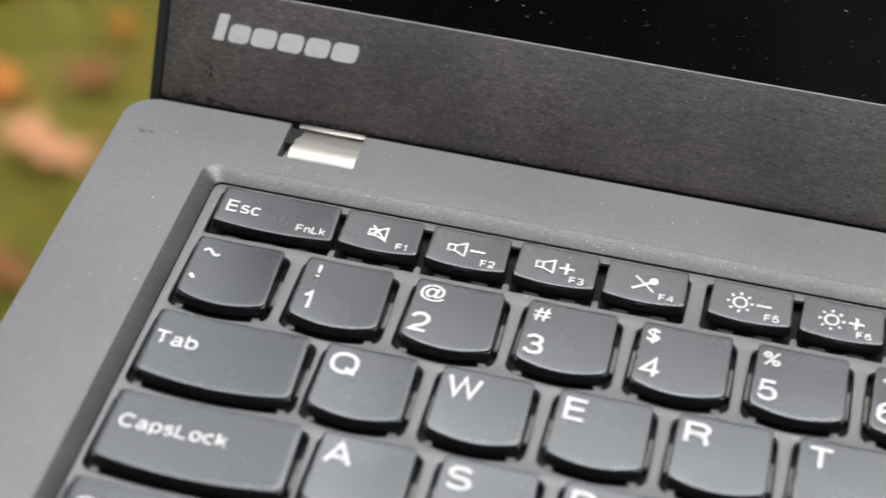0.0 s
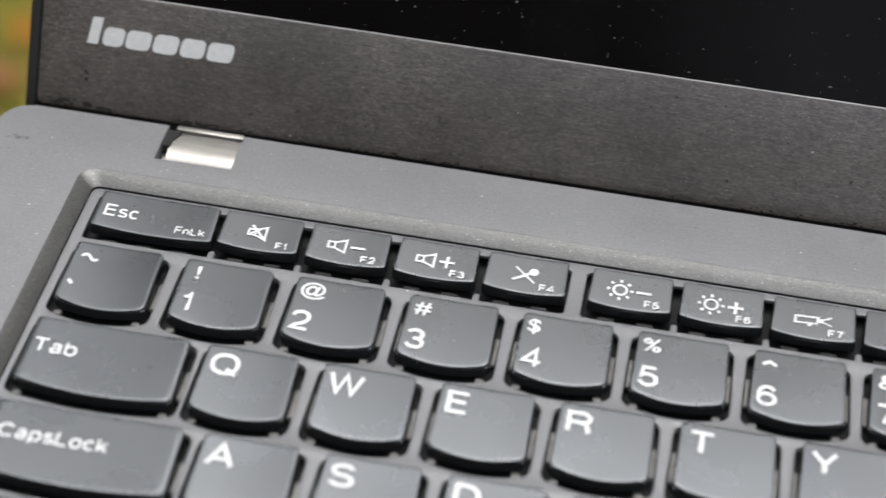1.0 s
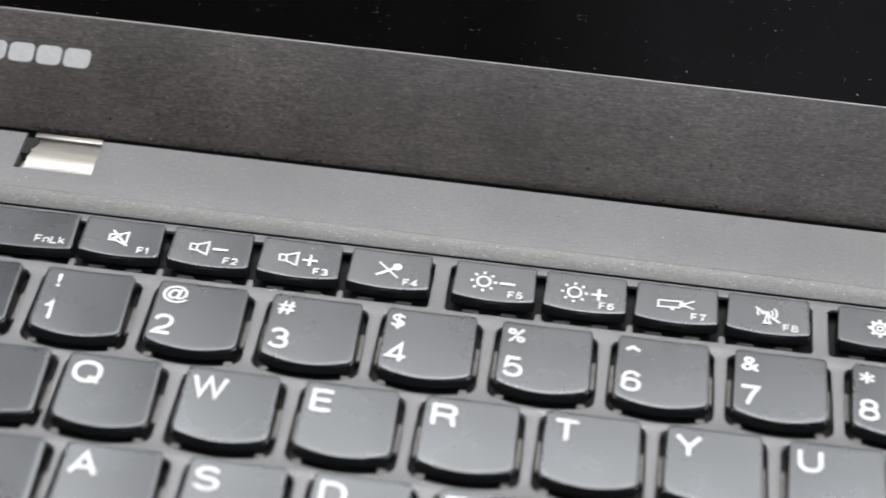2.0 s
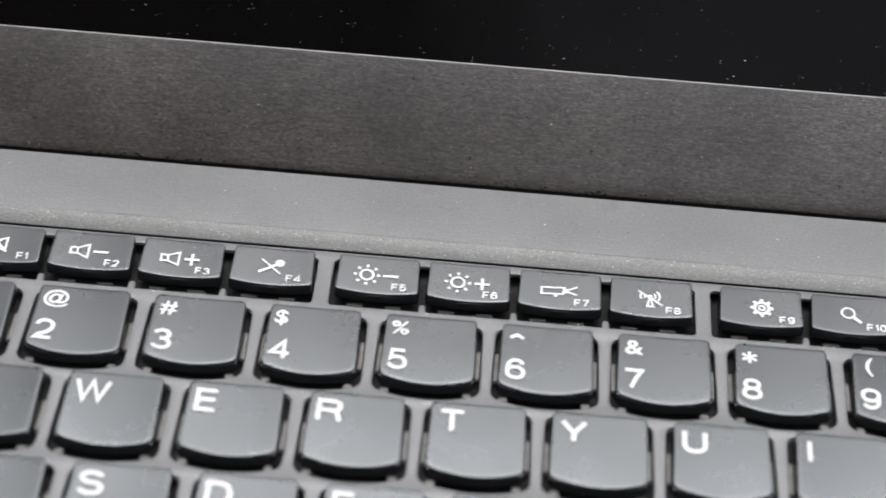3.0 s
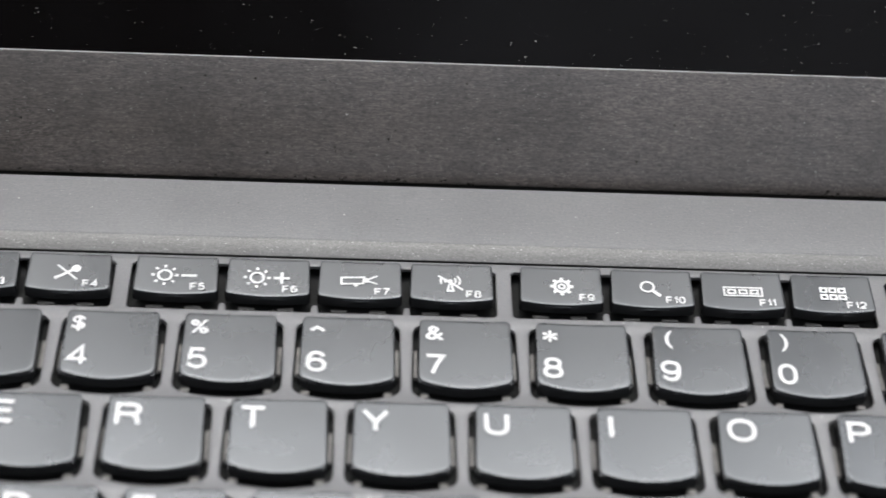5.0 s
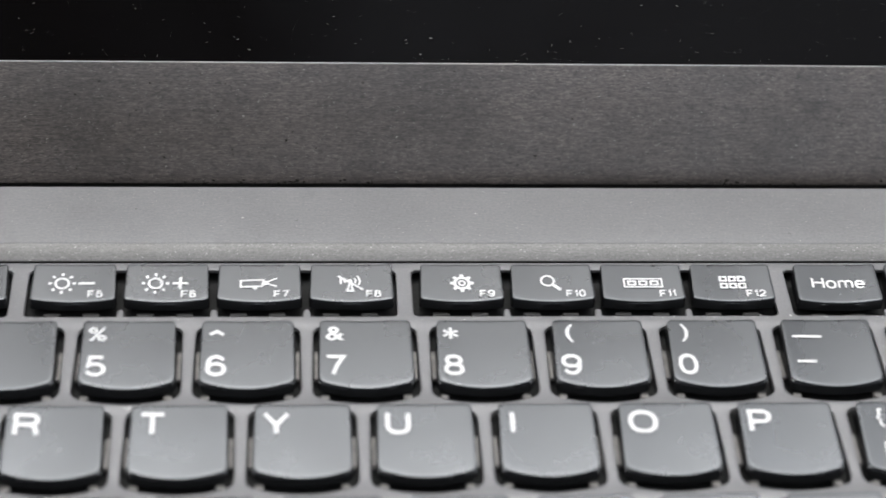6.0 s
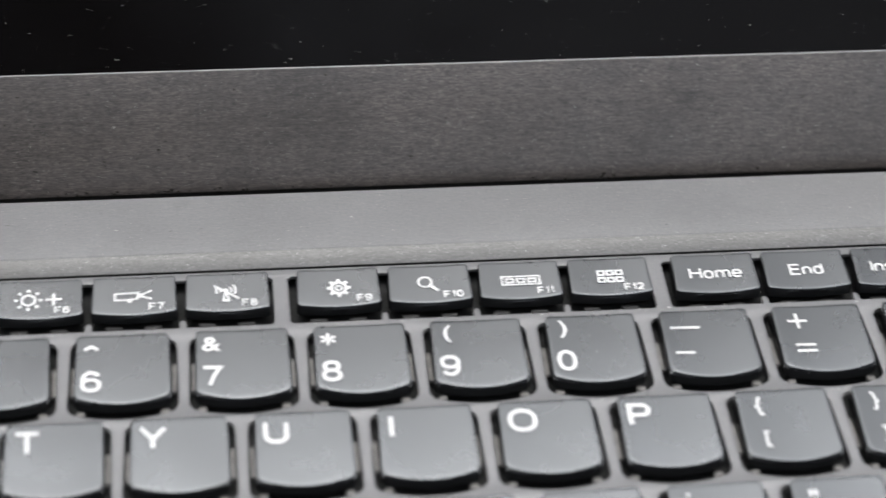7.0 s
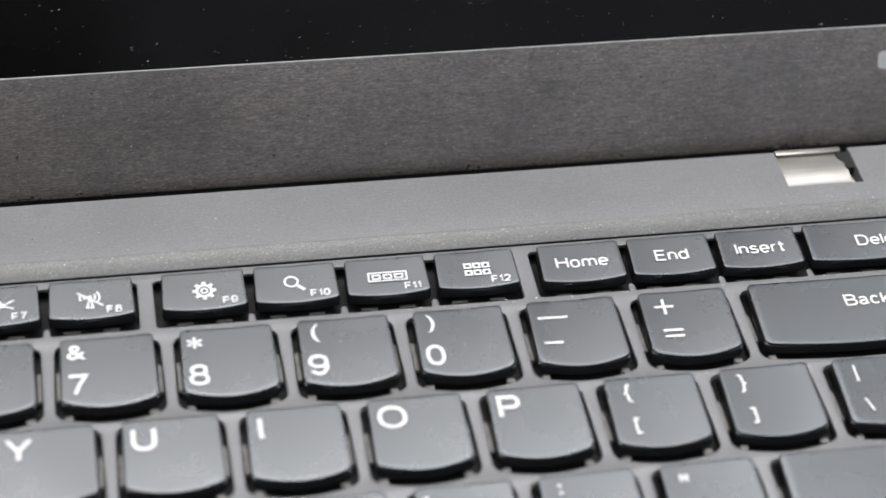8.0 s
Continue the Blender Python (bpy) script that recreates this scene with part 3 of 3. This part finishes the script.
# number row
tilde = lambda bm: (stroke(bm, [(1.6 + 0.35 * i, -3.4 + 0.6 * math.sin(i * 0.75)) for i in range(9)], 0.55),
                    stroke(bm, [(1.0, -9.0), (1.8, -9.9)], 0.6))
keep(-2.4 - PITCH, Y_NUM, KEY_W, KEY_D, SAG, tilde)
for i, (up, low) in enumerate(("!1", "@2", "#3", "$4", "%5", "^6", "&7", "*8", "(9", ")0")):
    def pair(bm, up=up, low=low):
        h = {"*": 3.8, "!": 3.0, "@": 2.9, "&": 3.1}.get(up, 2.9)
        if up == "^":
            stroke(bm, [(1.3, -3.1), (2.4, -2.4), (3.5, -3.1)], 0.6)
        else:
            write(bm, up, {"!": 2.2, "(": 1.9, ")": 1.9, "#": 1.1}.get(up, 0.9), -2.95, h, "l", 0.06, True, 1.12)
        char(bm, low, 1.35 if low == "1" else 0.75, -9.7, 4.3, 0.64)
    keep(-2.4 + PITCH * i, Y_NUM, KEY_W, KEY_D, SAG, pair)
keep(-2.4 + PITCH * 10, Y_NUM, KEY_W, KEY_D, SAG, lambda bm: (dash(bm, 3.75, -3.8, 5.0, 0.5), dash(bm, 2.9, -9.2, 3.2, 0.5)))
keep(-2.4 + PITCH * 11, Y_NUM, KEY_W, KEY_D, SAG, lambda bm: (plus(bm, 3.7, -3.4, 3.3, 0.5), dash(bm, 4.1, -8.6, 3.3, 0.5), dash(bm, 4.1, -9.9, 3.3, 0.5)))
keep(-2.4 + PITCH * 12, Y_NUM, RIGHT + 2.4 - PITCH * 12, KEY_D, SAG, lambda bm: word(bm, "Backspace", 15.6, -5.2, 2.55))
# letter rows
keep(-22.0, Y_Q, 25.2, KEY_D, SAG, lambda bm: word(bm, "Tab", 0.9, -6.0, 2.9))
for i, c in enumerate("QWERTYUIOP"):
    keep(6.4 + PITCH * i, Y_Q, KEY_W, KEY_D, SAG, letter(c))
for i, (up, low) in enumerate(("{[", "}]")):
    keep(6.4 + PITCH * (10 + i), Y_Q, KEY_W, KEY_D, SAG, two(up, low, 2.6, 3.0, -3.3, -9.9, 2.8, 2.5))
keep(6.4 + PITCH * 12, Y_Q, RIGHT - 6.4 - PITCH * 12, KEY_D, SAG, two("|", "\\", 3.0, 3.0, -3.3, -9.9, 2.6, 2.7))
keep(-22.1, Y_A, 29.6, KEY_D, SAG, lambda bm: word(bm, "CapsLock", 1.9, -5.9, 2.7))
for i, c in enumerate("ASDFGHJKL"):
    keep(10.9 + PITCH * i, Y_A, KEY_W, KEY_D, SAG, letter(c))
keep(10.9 + PITCH * 9, Y_A, KEY_W, KEY_D, SAG, two(":", ";", 2.6, 2.6))
keep(10.9 + PITCH * 10, Y_A, KEY_W, KEY_D, SAG, two('"', "'", 2.4, 2.6, -2.9, -9.9, 3.6, 3.4))
keep(10.9 + PITCH * 11, Y_A, RIGHT - 10.9 - PITCH * 11, KEY_D, SAG)
keep(-22.6, Y_Z, 39.0, KEY_D, SAG, lambda bm: word(bm, "Shift", 2.1, -5.0, 3.0))
for i in range(10):
    keep(20.4 + PITCH * i, Y_Z, KEY_W, KEY_D, SAG)
keep(20.4 + PITCH * 10, Y_Z, RIGHT - 20.4 - PITCH * 10, KEY_D, SAG)
x = -22.6
for w in (16.0, 19.0, 15.0, 15.0, 92.0, 15.0, 15.0, 15.0):
    keep(x, Y_SPACE, w, 14.0, 1.0)
    x += w + 4.2
# function row: short caps in groups of four, each group over one opening
F_D, F_W, F_SAG, F_PITCH = 7.6, 13.35, 0.5, 15.3
key(-21.2, Y_F, 20.7, 8.0, F_SAG, lambda bm: (word(bm, "Esc", 1.4, -4.3, 2.7), word(bm, "FnLk", 19.6, -6.45, 1.7, "r", 0.28)))
SIGNS = ("mute", "quieter", "louder", "microphone_off", "dimmer", "brighter", "projector", "radio", "gear", "search", "three_boxes", "six_boxes")
for i, kind in enumerate(SIGNS):
    def sign(bm, i=i, kind=kind):
        icon(bm, kind, 6.45 if i < 8 else 6.75, -4.2)
        tail = "F%d" % (i + 1)
        at = (11.9, 11.75, 12.3)[i // 4] - sum(SHAPES[c][0] * 1.55 + 0.16 for c in tail)
        for c in tail:
            at += char(bm, c, at, -6.55, 1.55, 0.29) + 0.16
    key((0.95, 64.65, 128.95)[i // 4] + F_PITCH * (i % 4), Y_F, F_W, F_D, F_SAG, sign)
for i, text in enumerate(("Home", "End", "Insert")):
    key(192.7 + 15.75 * i, Y_F, 13.9, F_D + 0.4, F_SAG, lambda bm, text=text: word(bm, text, 7.0, -4.25, 2.5, "c"))
key(240.0, Y_F, RIGHT - 240.0, F_D + 0.4, F_SAG, lambda bm: word(bm, "Delete", 8.6, -4.25, 2.5))
GAPS = [63.9 * g + F_PITCH * i + (0.22 if g + i == 0 else -0.03) for g in range(3) for i in range(4) if i or not g] + [207.5, 223.3, 239.0]
for x0, x1 in ((-21.8, 60.6), (64.1, 124.6), (128.0, 188.6), (192.0, 261.9)):
    hx0, hx1, hy0, hy1 = x0 - 0.6, x1 + 0.2, Y_F - F_D - 2.6, Y_F + 1.15
    slot = [(hx0, hy1 - 0.6), (hx0, hy0 + 0.7), (hx0 + 0.25, hy0 + 0.2), (hx0 + 0.7, hy0)]
    for gx in GAPS:
        if hx0 + 4 < gx < hx1 - 4:              # a tongue of the plate between two caps
            slot += [(gx - 0.6, hy0), (gx - 0.5, hy0 + 1.4), (gx - 0.25, hy0 + 1.7), (gx + 0.25, hy0 + 1.7), (gx + 0.5, hy0 + 1.4), (gx + 0.6, hy0)]
    slot += [(hx1 - 0.7, hy0), (hx1 - 0.25, hy0 + 0.2), (hx1, hy0 + 0.7), (hx1, hy1 - 0.6), (hx1 - 0.6, hy1), (hx0 + 0.6, hy1)]
    HOLES.append(slot[::-1])

of_laptop("key_plate", filled([round_rect(WX0 + 2.46, WY0 + 2.46, WX1 - 2.46, WY1 - 2.46, 1.5)] + HOLES, -3.1, -2.3, 0.2), M_PLATE, "mid-grey plate between the keys")

# ---- hinges ----
for (x0, x1), flip in zip(NOTCH, (1, -1)):
    a, b = (x0 + 1.3, x1 + 0.0) if flip > 0 else (x0 - 0.0, x1 - 1.3)
    prof = [(34.7, -6.0), (34.5, -4.2), (34.7, -3.0), (35.3, -1.9), (36.3, -1.15), (37.6, -0.75), (39.2, -0.6), (41.2, -0.62), (43.4, -0.75), (43.4, -6.0)]
    rings = [[(x, y, z) for y, z in prof] for x in (a + 0.1, b - 0.1)]
    bm = loft(rings, True, True)
    bmesh.ops.recalc_face_normals(bm, faces=bm.faces)
    hinge = of_laptop("hinge", bm, M_STEEL, "bare brushed steel hinge barrel")
    bm = bevelled_box(a + 0.2, b - 0.1, 43.25, 44.6, -0.75, -0.12, 0.15)
    link_mesh("hinge_tongue", bm, M_STEEL, hinge, "thin bright steel tongue")
    e = x0 + 0.7 if flip > 0 else x1 - 0.7
    bm = bevelled_box(e - 0.45, e + 0.45, 36.0, 38.6, -4.2, -1.9, 0.4)
    link_mesh("pin", bm, M_STEEL, hinge, "small steel pin end")
    e = x0 + 1.5 if flip > 0 else x1 - 1.5          # an added black block for the shadowed hole at the barrel's end
    ring = [(e + flip * 0.8 * (px + 1.4) - flip * 1.4, py) for px, py in ((-1.4, 38.9), (0.3, 38.7), (0.7, 39.6), (0.4, 40.4), (1.0, 41.1), (1.5, 42.0), (1.6, 43.2), (-1.4, 43.2))]
    bm = loft([[(px, py, z) for px, py in (ring if flip > 0 else ring[::-1])] for z in (-3.0, -0.42)], True, True)
    bmesh.ops.recalc_face_normals(bm, faces=bm.faces)
    link_mesh("shadow_block", bm, M_TUB, hinge, "added black block for the shadowed hole at the barrel's end", (0, 0, 0), False)

of_laptop("hinge_cover", bevelled_box(DX0 + 7, DX1 - 7, 43.0, 47.0, -15.0, -5.1, 0.8), M_TUB, "black bar along the rear edge")

# ---- the lid, leaning back ----
LID_O = Vector((CX, 49.06, -4.0))
LEAN_T = math.atan(0.46)
LV, LW = Vector((0, math.sin(LEAN_T), math.cos(LEAN_T))), Vector((0, -math.cos(LEAN_T), math.sin(LEAN_T)))


def on_lid(p):
    return LID_O + Vector((p.x, 0, 0)) + LV * p.y + LW * p.z


LU, LB, LT = 164.1, -4.0, 221.0
SCR_U, SCR_B, SCR_T = 154.8, 22.3, 196.5
lid = of_laptop("lid", filled([round_rect(-LU, LB, LU, LT, 5.0)], -7.5, -1.6, 1.2, on_lid), M_LID, "matte black rubberised lid shell")


def of_lid(name, bm, material, parent, label="", smooth=True):
    return link_mesh(name, bm, material, parent, label, (0, 0, 0), smooth)


of_lid("lid_rim", filled([[(LU - 1.9, LB), (LU, LB)] + round_rect(-LU, LB, LU, LT, 5.0)[:18] + [(-LU, LB), (-LU + 1.9, LB)] + round_rect(-LU + 1.9, LB, LU - 1.9, LT - 1.9, 3.6)[:18][::-1]], -1.7, 0.25, 0.3, on_lid), M_LID, lid, "black rubber rim")
bezel = of_laptop("bezel", filled([round_rect(-LU + 2.1, 0.42, LU - 2.1, LT - 2.1, 1.2), round_rect(-SCR_U, SCR_B, SCR_U, SCR_T, 0.4, 3)[::-1]], -1.6, 0.0, 0.14, on_lid), M_BEZEL, "dark grey grainy screen bezel with smudges")
screen = of_laptop("screen", filled([round_rect(-SCR_U - 0.3, SCR_B - 0.3, SCR_U + 0.3, SCR_T + 0.3, 0.3, 2)], -1.55, -0.75, 0.0, on_lid), M_SCREEN, "switched-off black screen with dust")


# highlight strip: the lit edge of the opening, painted lighter than the bezel
of_lid("bezel_edge", filled([round_rect(-SCR_U - 0.05, SCR_B - 0.05, SCR_U + 0.05, SCR_T + 0.05, 0.4, 3), round_rect(-SCR_U + 0.045, SCR_B + 0.045, SCR_U - 0.045, SCR_T - 0.045, 0.3, 3)[::-1]], -0.76, -0.06, 0.03, on_lid), M_EDGE_GLINT, bezel, "thin inner edge with the sky's glint painted pale")


# maker's badges as plain slanted blocks
def badge(name, spans, v0, tall, slant, material, parent):
    bm = bmesh.new()
    for x0, x1, h in spans:
        r = min(1.0, h * 0.28)
        lo = round_rect(x0, 0, x1, h, r if h < tall else 0.15, 4)
        top = [bm.verts.new(on_lid(Vector((x + slant * y - CX, v0 + y, 0.06))) * MM) for x, y in lo]
        bot = [bm.verts.new(on_lid(Vector((x + slant * y - CX, v0 + y, 0.0))) * MM) for x, y in lo]
        bm.faces.new(top)
        for i in range(len(lo)):
            j = (i + 1) % len(lo)
            bm.faces.new((bot[i], bot[j], top[j], top[i]))
    bmesh.ops.recalc_face_normals(bm, faces=bm.faces)
    link_mesh(name, bm, material, parent, "pale maker's badge of plain blocks", (0, 0, 0), False)


badge("badge", ((-33.6, -31.6, 5.0), (-30.9, -27.0, 3.5), (-26.6, -22.0, 3.5), (-21.5, -16.9, 3.5), (-16.4, -11.9, 3.5), (-11.4, -6.6, 3.5)), 12.9, 5.0, 0.18, M_BADGE, bezel)
badge("badge", ((262.6, 265.2, 3.4), (266.0, 268.2, 3.4), (268.9, 269.7, 2.6), (270.4, 272.4, 2.6), (273.1, 275.0, 3.4)), 14.2, 9.0, 0.0, M_BADGE2, bezel)


# ---- dust ----
def flakes(count, place, size, seed, aspect=1.0):
    """Irregular flat flecks; place(rng) gives a point, and two directions along the surface."""
    rng = random.Random(seed)
    bm = bmesh.new()
    for _ in range(count):
        p, ex, ey = place(rng)
        s = size * rng.uniform(0.5, 1.0) ** 2 * (2.3 if rng.random() < 0.06 else 1.0)
        k = rng.randint(4, 7)
        a0 = rng.random() * 6.3
        nrm = ex.cross(ey)
        vs = []
        for i in range(k):
            a = a0 + 6.283 * i / k
            r = s * rng.uniform(0.45, 1.0)
            vs.append(bm.verts.new((p + ex * (r * aspect * math.cos(a)) + ey * (r * math.sin(a)) + nrm * (0.03 + 0.03 * rng.random())) * MM))
        bm.faces.new(vs)
    return bm


EX = Vector((1, 0, 0))


def on_screen(rng):
    u = rng.uniform(-SCR_U, SCR_U)
    v = SCR_B + 0.3 + (SCR_T - SCR_B - 1) * rng.random() ** 1.3
    return on_lid(Vector((u, v, -0.74))), EX, LV


def on_bezel(rng):
    return on_lid(Vector((rng.uniform(-LU + 3, LU - 3), rng.uniform(0, SCR_B - 0.4), 0.0))), EX, LV


def on_deck(rng):
    if rng.random() < 0.6:
        x, y = rng.uniform(DX0 + 2, DX1 - 2), rng.uniform(29.6, 43.5)
        if any(a - 0.5 < x < b + 0.5 for a, b in NOTCH) and y > 33.8:
            y = 31.0
    else:
        x, y = rng.uniform(DX0 + 2, WX0 - 1), rng.uniform(-90, 43)
    return Vector((x, y, 0.0)), EX, Vector((0, 1, 0))


def on_plate(rng):
    return Vector((rng.uniform(-22, RIGHT), rng.choice((13.2, -7.6, -26.6)) + rng.uniform(-0.5, 0.5), -2.3)), EX, Vector((0, 1, 0))


tagged(link_mesh("dust", flakes(3400, on_screen, 0.056, 3, 3.2), M_DUST, screen, "pale dust flecks", (0, 0, 0), False), kind="stuff")
tagged(link_mesh("dust", flakes(600, on_bezel, 0.085, 4), M_DUST, bezel, "pale dust flecks", (0, 0, 0), False), kind="stuff")
tagged(link_mesh("grit", flakes(90, on_bezel, 0.30, 5), M_GRIT, bezel, "dark specks", (0, 0, 0), False), kind="stuff")
tagged(of_laptop("dust", flakes(900, on_deck, 0.085, 6), M_DUST, "pale dust flecks", False), kind="stuff")
tagged(of_laptop("grit", flakes(40, on_deck, 0.22, 16), M_GRIT, "dark specks", False), kind="stuff")
tagged(of_laptop("dust", flakes(420, on_plate, 0.15, 7), M_DUST, "pale dust flecks", False), kind="stuff")

# dirt that has gathered along the foot of the bezel, and a scuff on the deck's corner
DIRT = ((-10.0, 0.9, 6.5, 0.5, 60), (-37.5, 1.3, 3.0, 1.0, 40), (-29.0, 1.0, 5.0, 0.5, 26), (-34.0, 6.5, 1.2, 1.3, 14),
        (246.5, 0.8, 4.0, 0.4, 36), (30.0, 0.8, 22.0, 0.4, 30), (110.0, 0.8, 30.0, 0.4, 30), (190.0, 0.8, 20.0, 0.4, 20))
for seed, (dx, dv, wide, high, count) in enumerate(DIRT):
    spot = lambda r, dx=dx, dv=dv, wide=wide, high=high: (on_lid(Vector((dx - CX + r.gauss(0, wide / 2), max(0.55, dv + r.gauss(0, high / 2)), 0.0))), EX, LV)
    tagged(link_mesh("dirt", flakes(count, spot, 0.34, 40 + seed, 1.6), M_GRIT, bezel, "dark gathered dirt", (0, 0, 0), False), kind="stuff")
scuff = lambda r: (Vector((-39.6 + r.gauss(0, 1.0), 34.3 + r.gauss(0, 0.2), 0.0)), EX, Vector((0, 1, 0)))
tagged(of_laptop("scuff", flakes(30, scuff, 0.30, 60, 1.8), M_SCUFF, "small dark scuff", False), kind="stuff")

# ---- the ground: autumn lawn ----
GZ = -0.78


def ground_sheet():
    bm = bmesh.new()
    edges = [-60, -20, -6, -2.5] + [-1.6 + 0.1 * i for i in range(33)] + [2.5, 6, 20, 60]
    rows = [[bm.verts.new((x, y, GZ + 0.03 * noise.noise(Vector((x * 2, y * 2, 0))) * (1 if abs(x) < 3 and abs(y) < 3 else 0))) for x in edges] for y in edges]
    for a, b in zip(rows, rows[1:]):
        for i in range(len(edges) - 1):
            bm.faces.new((a[i], a[i + 1], b[i + 1], b[i]))
    return bm


tagged(link_mesh("ground", ground_sheet(), M_SOIL), "mown autumn lawn, green and yellowing", "ground", kind="structure")


def grass(count, cx, cy, reach, seed):
    """Blades that stand close round a spot and thin out over the lawn."""
    rng = random.Random(seed)
    verts, faces = [], []
    for _ in range(count):
        r, a = abs(rng.gauss(0, reach)), rng.random() * 6.2832
        x, y = cx + r * math.cos(a), cy + r * math.sin(a)
        z = GZ + 0.03 * noise.noise(Vector((x * 2, y * 2, 0)))
        h, a, w = rng.uniform(0.02, 0.05), rng.random() * 6.3, rng.uniform(0.001, 0.0022)
        lx, ly = math.cos(a), math.sin(a)
        b = rng.uniform(0.3, 1.2) * h
        k = len(verts)
        verts += [(x - ly * w, y + lx * w, z), (x + ly * w, y - lx * w, z), (x + lx * b * 0.4 + ly * w, y + ly * b * 0.4 - lx * w, z + h * 0.6),
                  (x + lx * b * 0.4 - ly * w, y + ly * b * 0.4 + lx * w, z + h * 0.6), (x + lx * b, y + ly * b, z + h)]
        faces += [(k, k + 1, k + 2, k + 3), (k + 3, k + 2, k + 4)]
    me = bpy.data.meshes.new("grass")
    me.from_pydata(verts, [], faces)
    return me


tagged(link_data("grass", grass(170000, -0.45, 0.88, 0.85, 11), M_BLADE), "short green and yellow grass", "grass", kind="stuff")


def leaf(x, y, size, turn, mat, label, curl=0.25):
    """A fallen leaf: lobed blade with a raised midrib and curled rim."""
    bm = bmesh.new()
    n = 28
    mid = [bm.verts.new((0, -0.5 * size + size * i / 6, 0.006)) for i in range(7)]
    rim = []
    for i in range(n):
        a = 2 * math.pi * i / n
        r = 0.5 * (0.82 + 0.18 * math.cos(5 * a)) * (0.75 + 0.25 * abs(math.sin(a)))
        px, py = r * math.cos(a) * size * 0.95, r * math.sin(a) * size
        rim.append(bm.verts.new((px, py, 0.006 + curl * (px * px + py * py) / size + 0.004 * math.sin(3 * a))))
    c = bm.verts.new((0, 0, 0.006))
    for i in range(n):
        bm.faces.new((c, rim[i], rim[(i + 1) % n]))
    for v in mid:
        bm.verts.remove(v)
    stalk = [bm.verts.new(p) for p in ((-0.001, -0.4 * size, 0.007), (0.001, -0.4 * size, 0.007), (0.002, -0.8 * size, 0.02), (0.0, -0.8 * size, 0.02))]
    bm.faces.new(stalk)
    bmesh.ops.solidify(bm, geom=bm.faces[:], thickness=0.0005)
    ob = link_mesh("leaf", bm, mat, None, "", (x, y, GZ + 0.046 + 0.03 * noise.noise(Vector((x * 2, y * 2, 0)))))
    ob.rotation_euler = (radians(8 * math.sin(turn)), radians(9 * math.cos(turn)), turn)
    tagged(ob, label, "leaf", "fallen leaves")


PALE, ORANGE, RUSSET, TAN = ("%s fallen leaf on the grass" % c for c in ("pale pinkish-orange", "orange", "dark russet", "tan"))
for lx, ly, size, turn, k, words in (
        (-0.508, 0.929, 0.060, 1.1, 0, ORANGE), (-0.464, 0.877, 0.056, 0.4, 1, PALE), (-0.429, 0.862, 0.052, 2.1, 1, PALE),
        (-0.442, 0.954, 0.052, 5.0, 2, RUSSET), (-0.439, 1.016, 0.028, 0.9, 0, ORANGE), (-0.421, 0.732, 0.046, 4.2, 2, RUSSET),
        (-0.560, 1.060, 0.060, 2.6, 0, ORANGE), (-0.545, 0.840, 0.055, 3.0, 3, TAN)):
    leaf(lx, ly, size, turn, M_LEAF[k], words)


rng = random.Random(21)
for _ in range(26):
    r, a = rng.uniform(0.5, 2.2), rng.random() * 6.28
    k = rng.randrange(4)
    leaf(-0.44 + r * math.cos(a), 0.88 + r * math.sin(a), rng.uniform(0.035, 0.065), rng.random() * 6.28, M_LEAF[k],
         ("orange", "pale pinkish-orange", "dark russet", "tan")[k] + " fallen leaf on the grass")

# ---- a stool under the laptop, and an added ring of trees that shapes the light ----
stool = new("stool")
stool.location = (0.1197, -0.068, GZ)
tagged(stool, "wooden stool under the laptop", "stool")
top_z = (BASE.z - GZ) * 1000
link_mesh("seat", bevelled_box(-120, 120, -85, 85, top_z - 24, top_z, 4), M_WOOD, stool)
for sx in (-1, 1):
    for sy in (-1, 1):
        link_mesh("leg", bevelled_box(sx * 95 - 14, sx * 95 + 14, sy * 62 - 14, sy * 62 + 14, -25, top_z - 24, 3), M_WOOD, stool)


def shade_ring():
    bm = bmesh.new()
    n, rows = 120, []
    for z in (-1.0, 0.0, 1.0):
        ring = []
        for i in range(n):
            a = 2 * math.pi * i / n
            r = 16 + 1.5 * noise.noise(Vector((math.cos(a) * 4, math.sin(a) * 4, z)))
            turn = math.degrees(math.atan2(math.cos(a), math.sin(a)))          # clockwise from straight ahead
            # gap ahead, tall sides, low behind right: set for key and bezel reflections
            off, last = abs(turn), 138 if turn > 0 else 178
            low = 1.5 if off > 138 and turn > 0 else 5.0
            rise = max(0.0, min(1.0, (off - 12) / (24 if turn > 0 else 16))) * max(0.0, min(1.0, (last - off) / 25))
            top = low + (15.0 if turn > 0 else 22.0) * rise + 0.32 * low * noise.noise(Vector((math.cos(a) * 9, math.sin(a) * 9, 5)))
            h = GZ - 0.2 if z < 0 else top * (0.5 if z == 0 else 1.0)
            ring.append(bm.verts.new((r * math.cos(a), r * math.sin(a), h)))
        rows.append(ring)
    for a, b in zip(rows, rows[1:]):
        for i in range(n):
            bm.faces.new((a[i], a[(i + 1) % n], b[(i + 1) % n], b[i]))
    return bm


tagged(link_mesh("backdrop", shade_ring(), M_SHADE_RING), "added ring of dark trees, unseen, shaped to shade reflections", "backdrop", kind="structure")
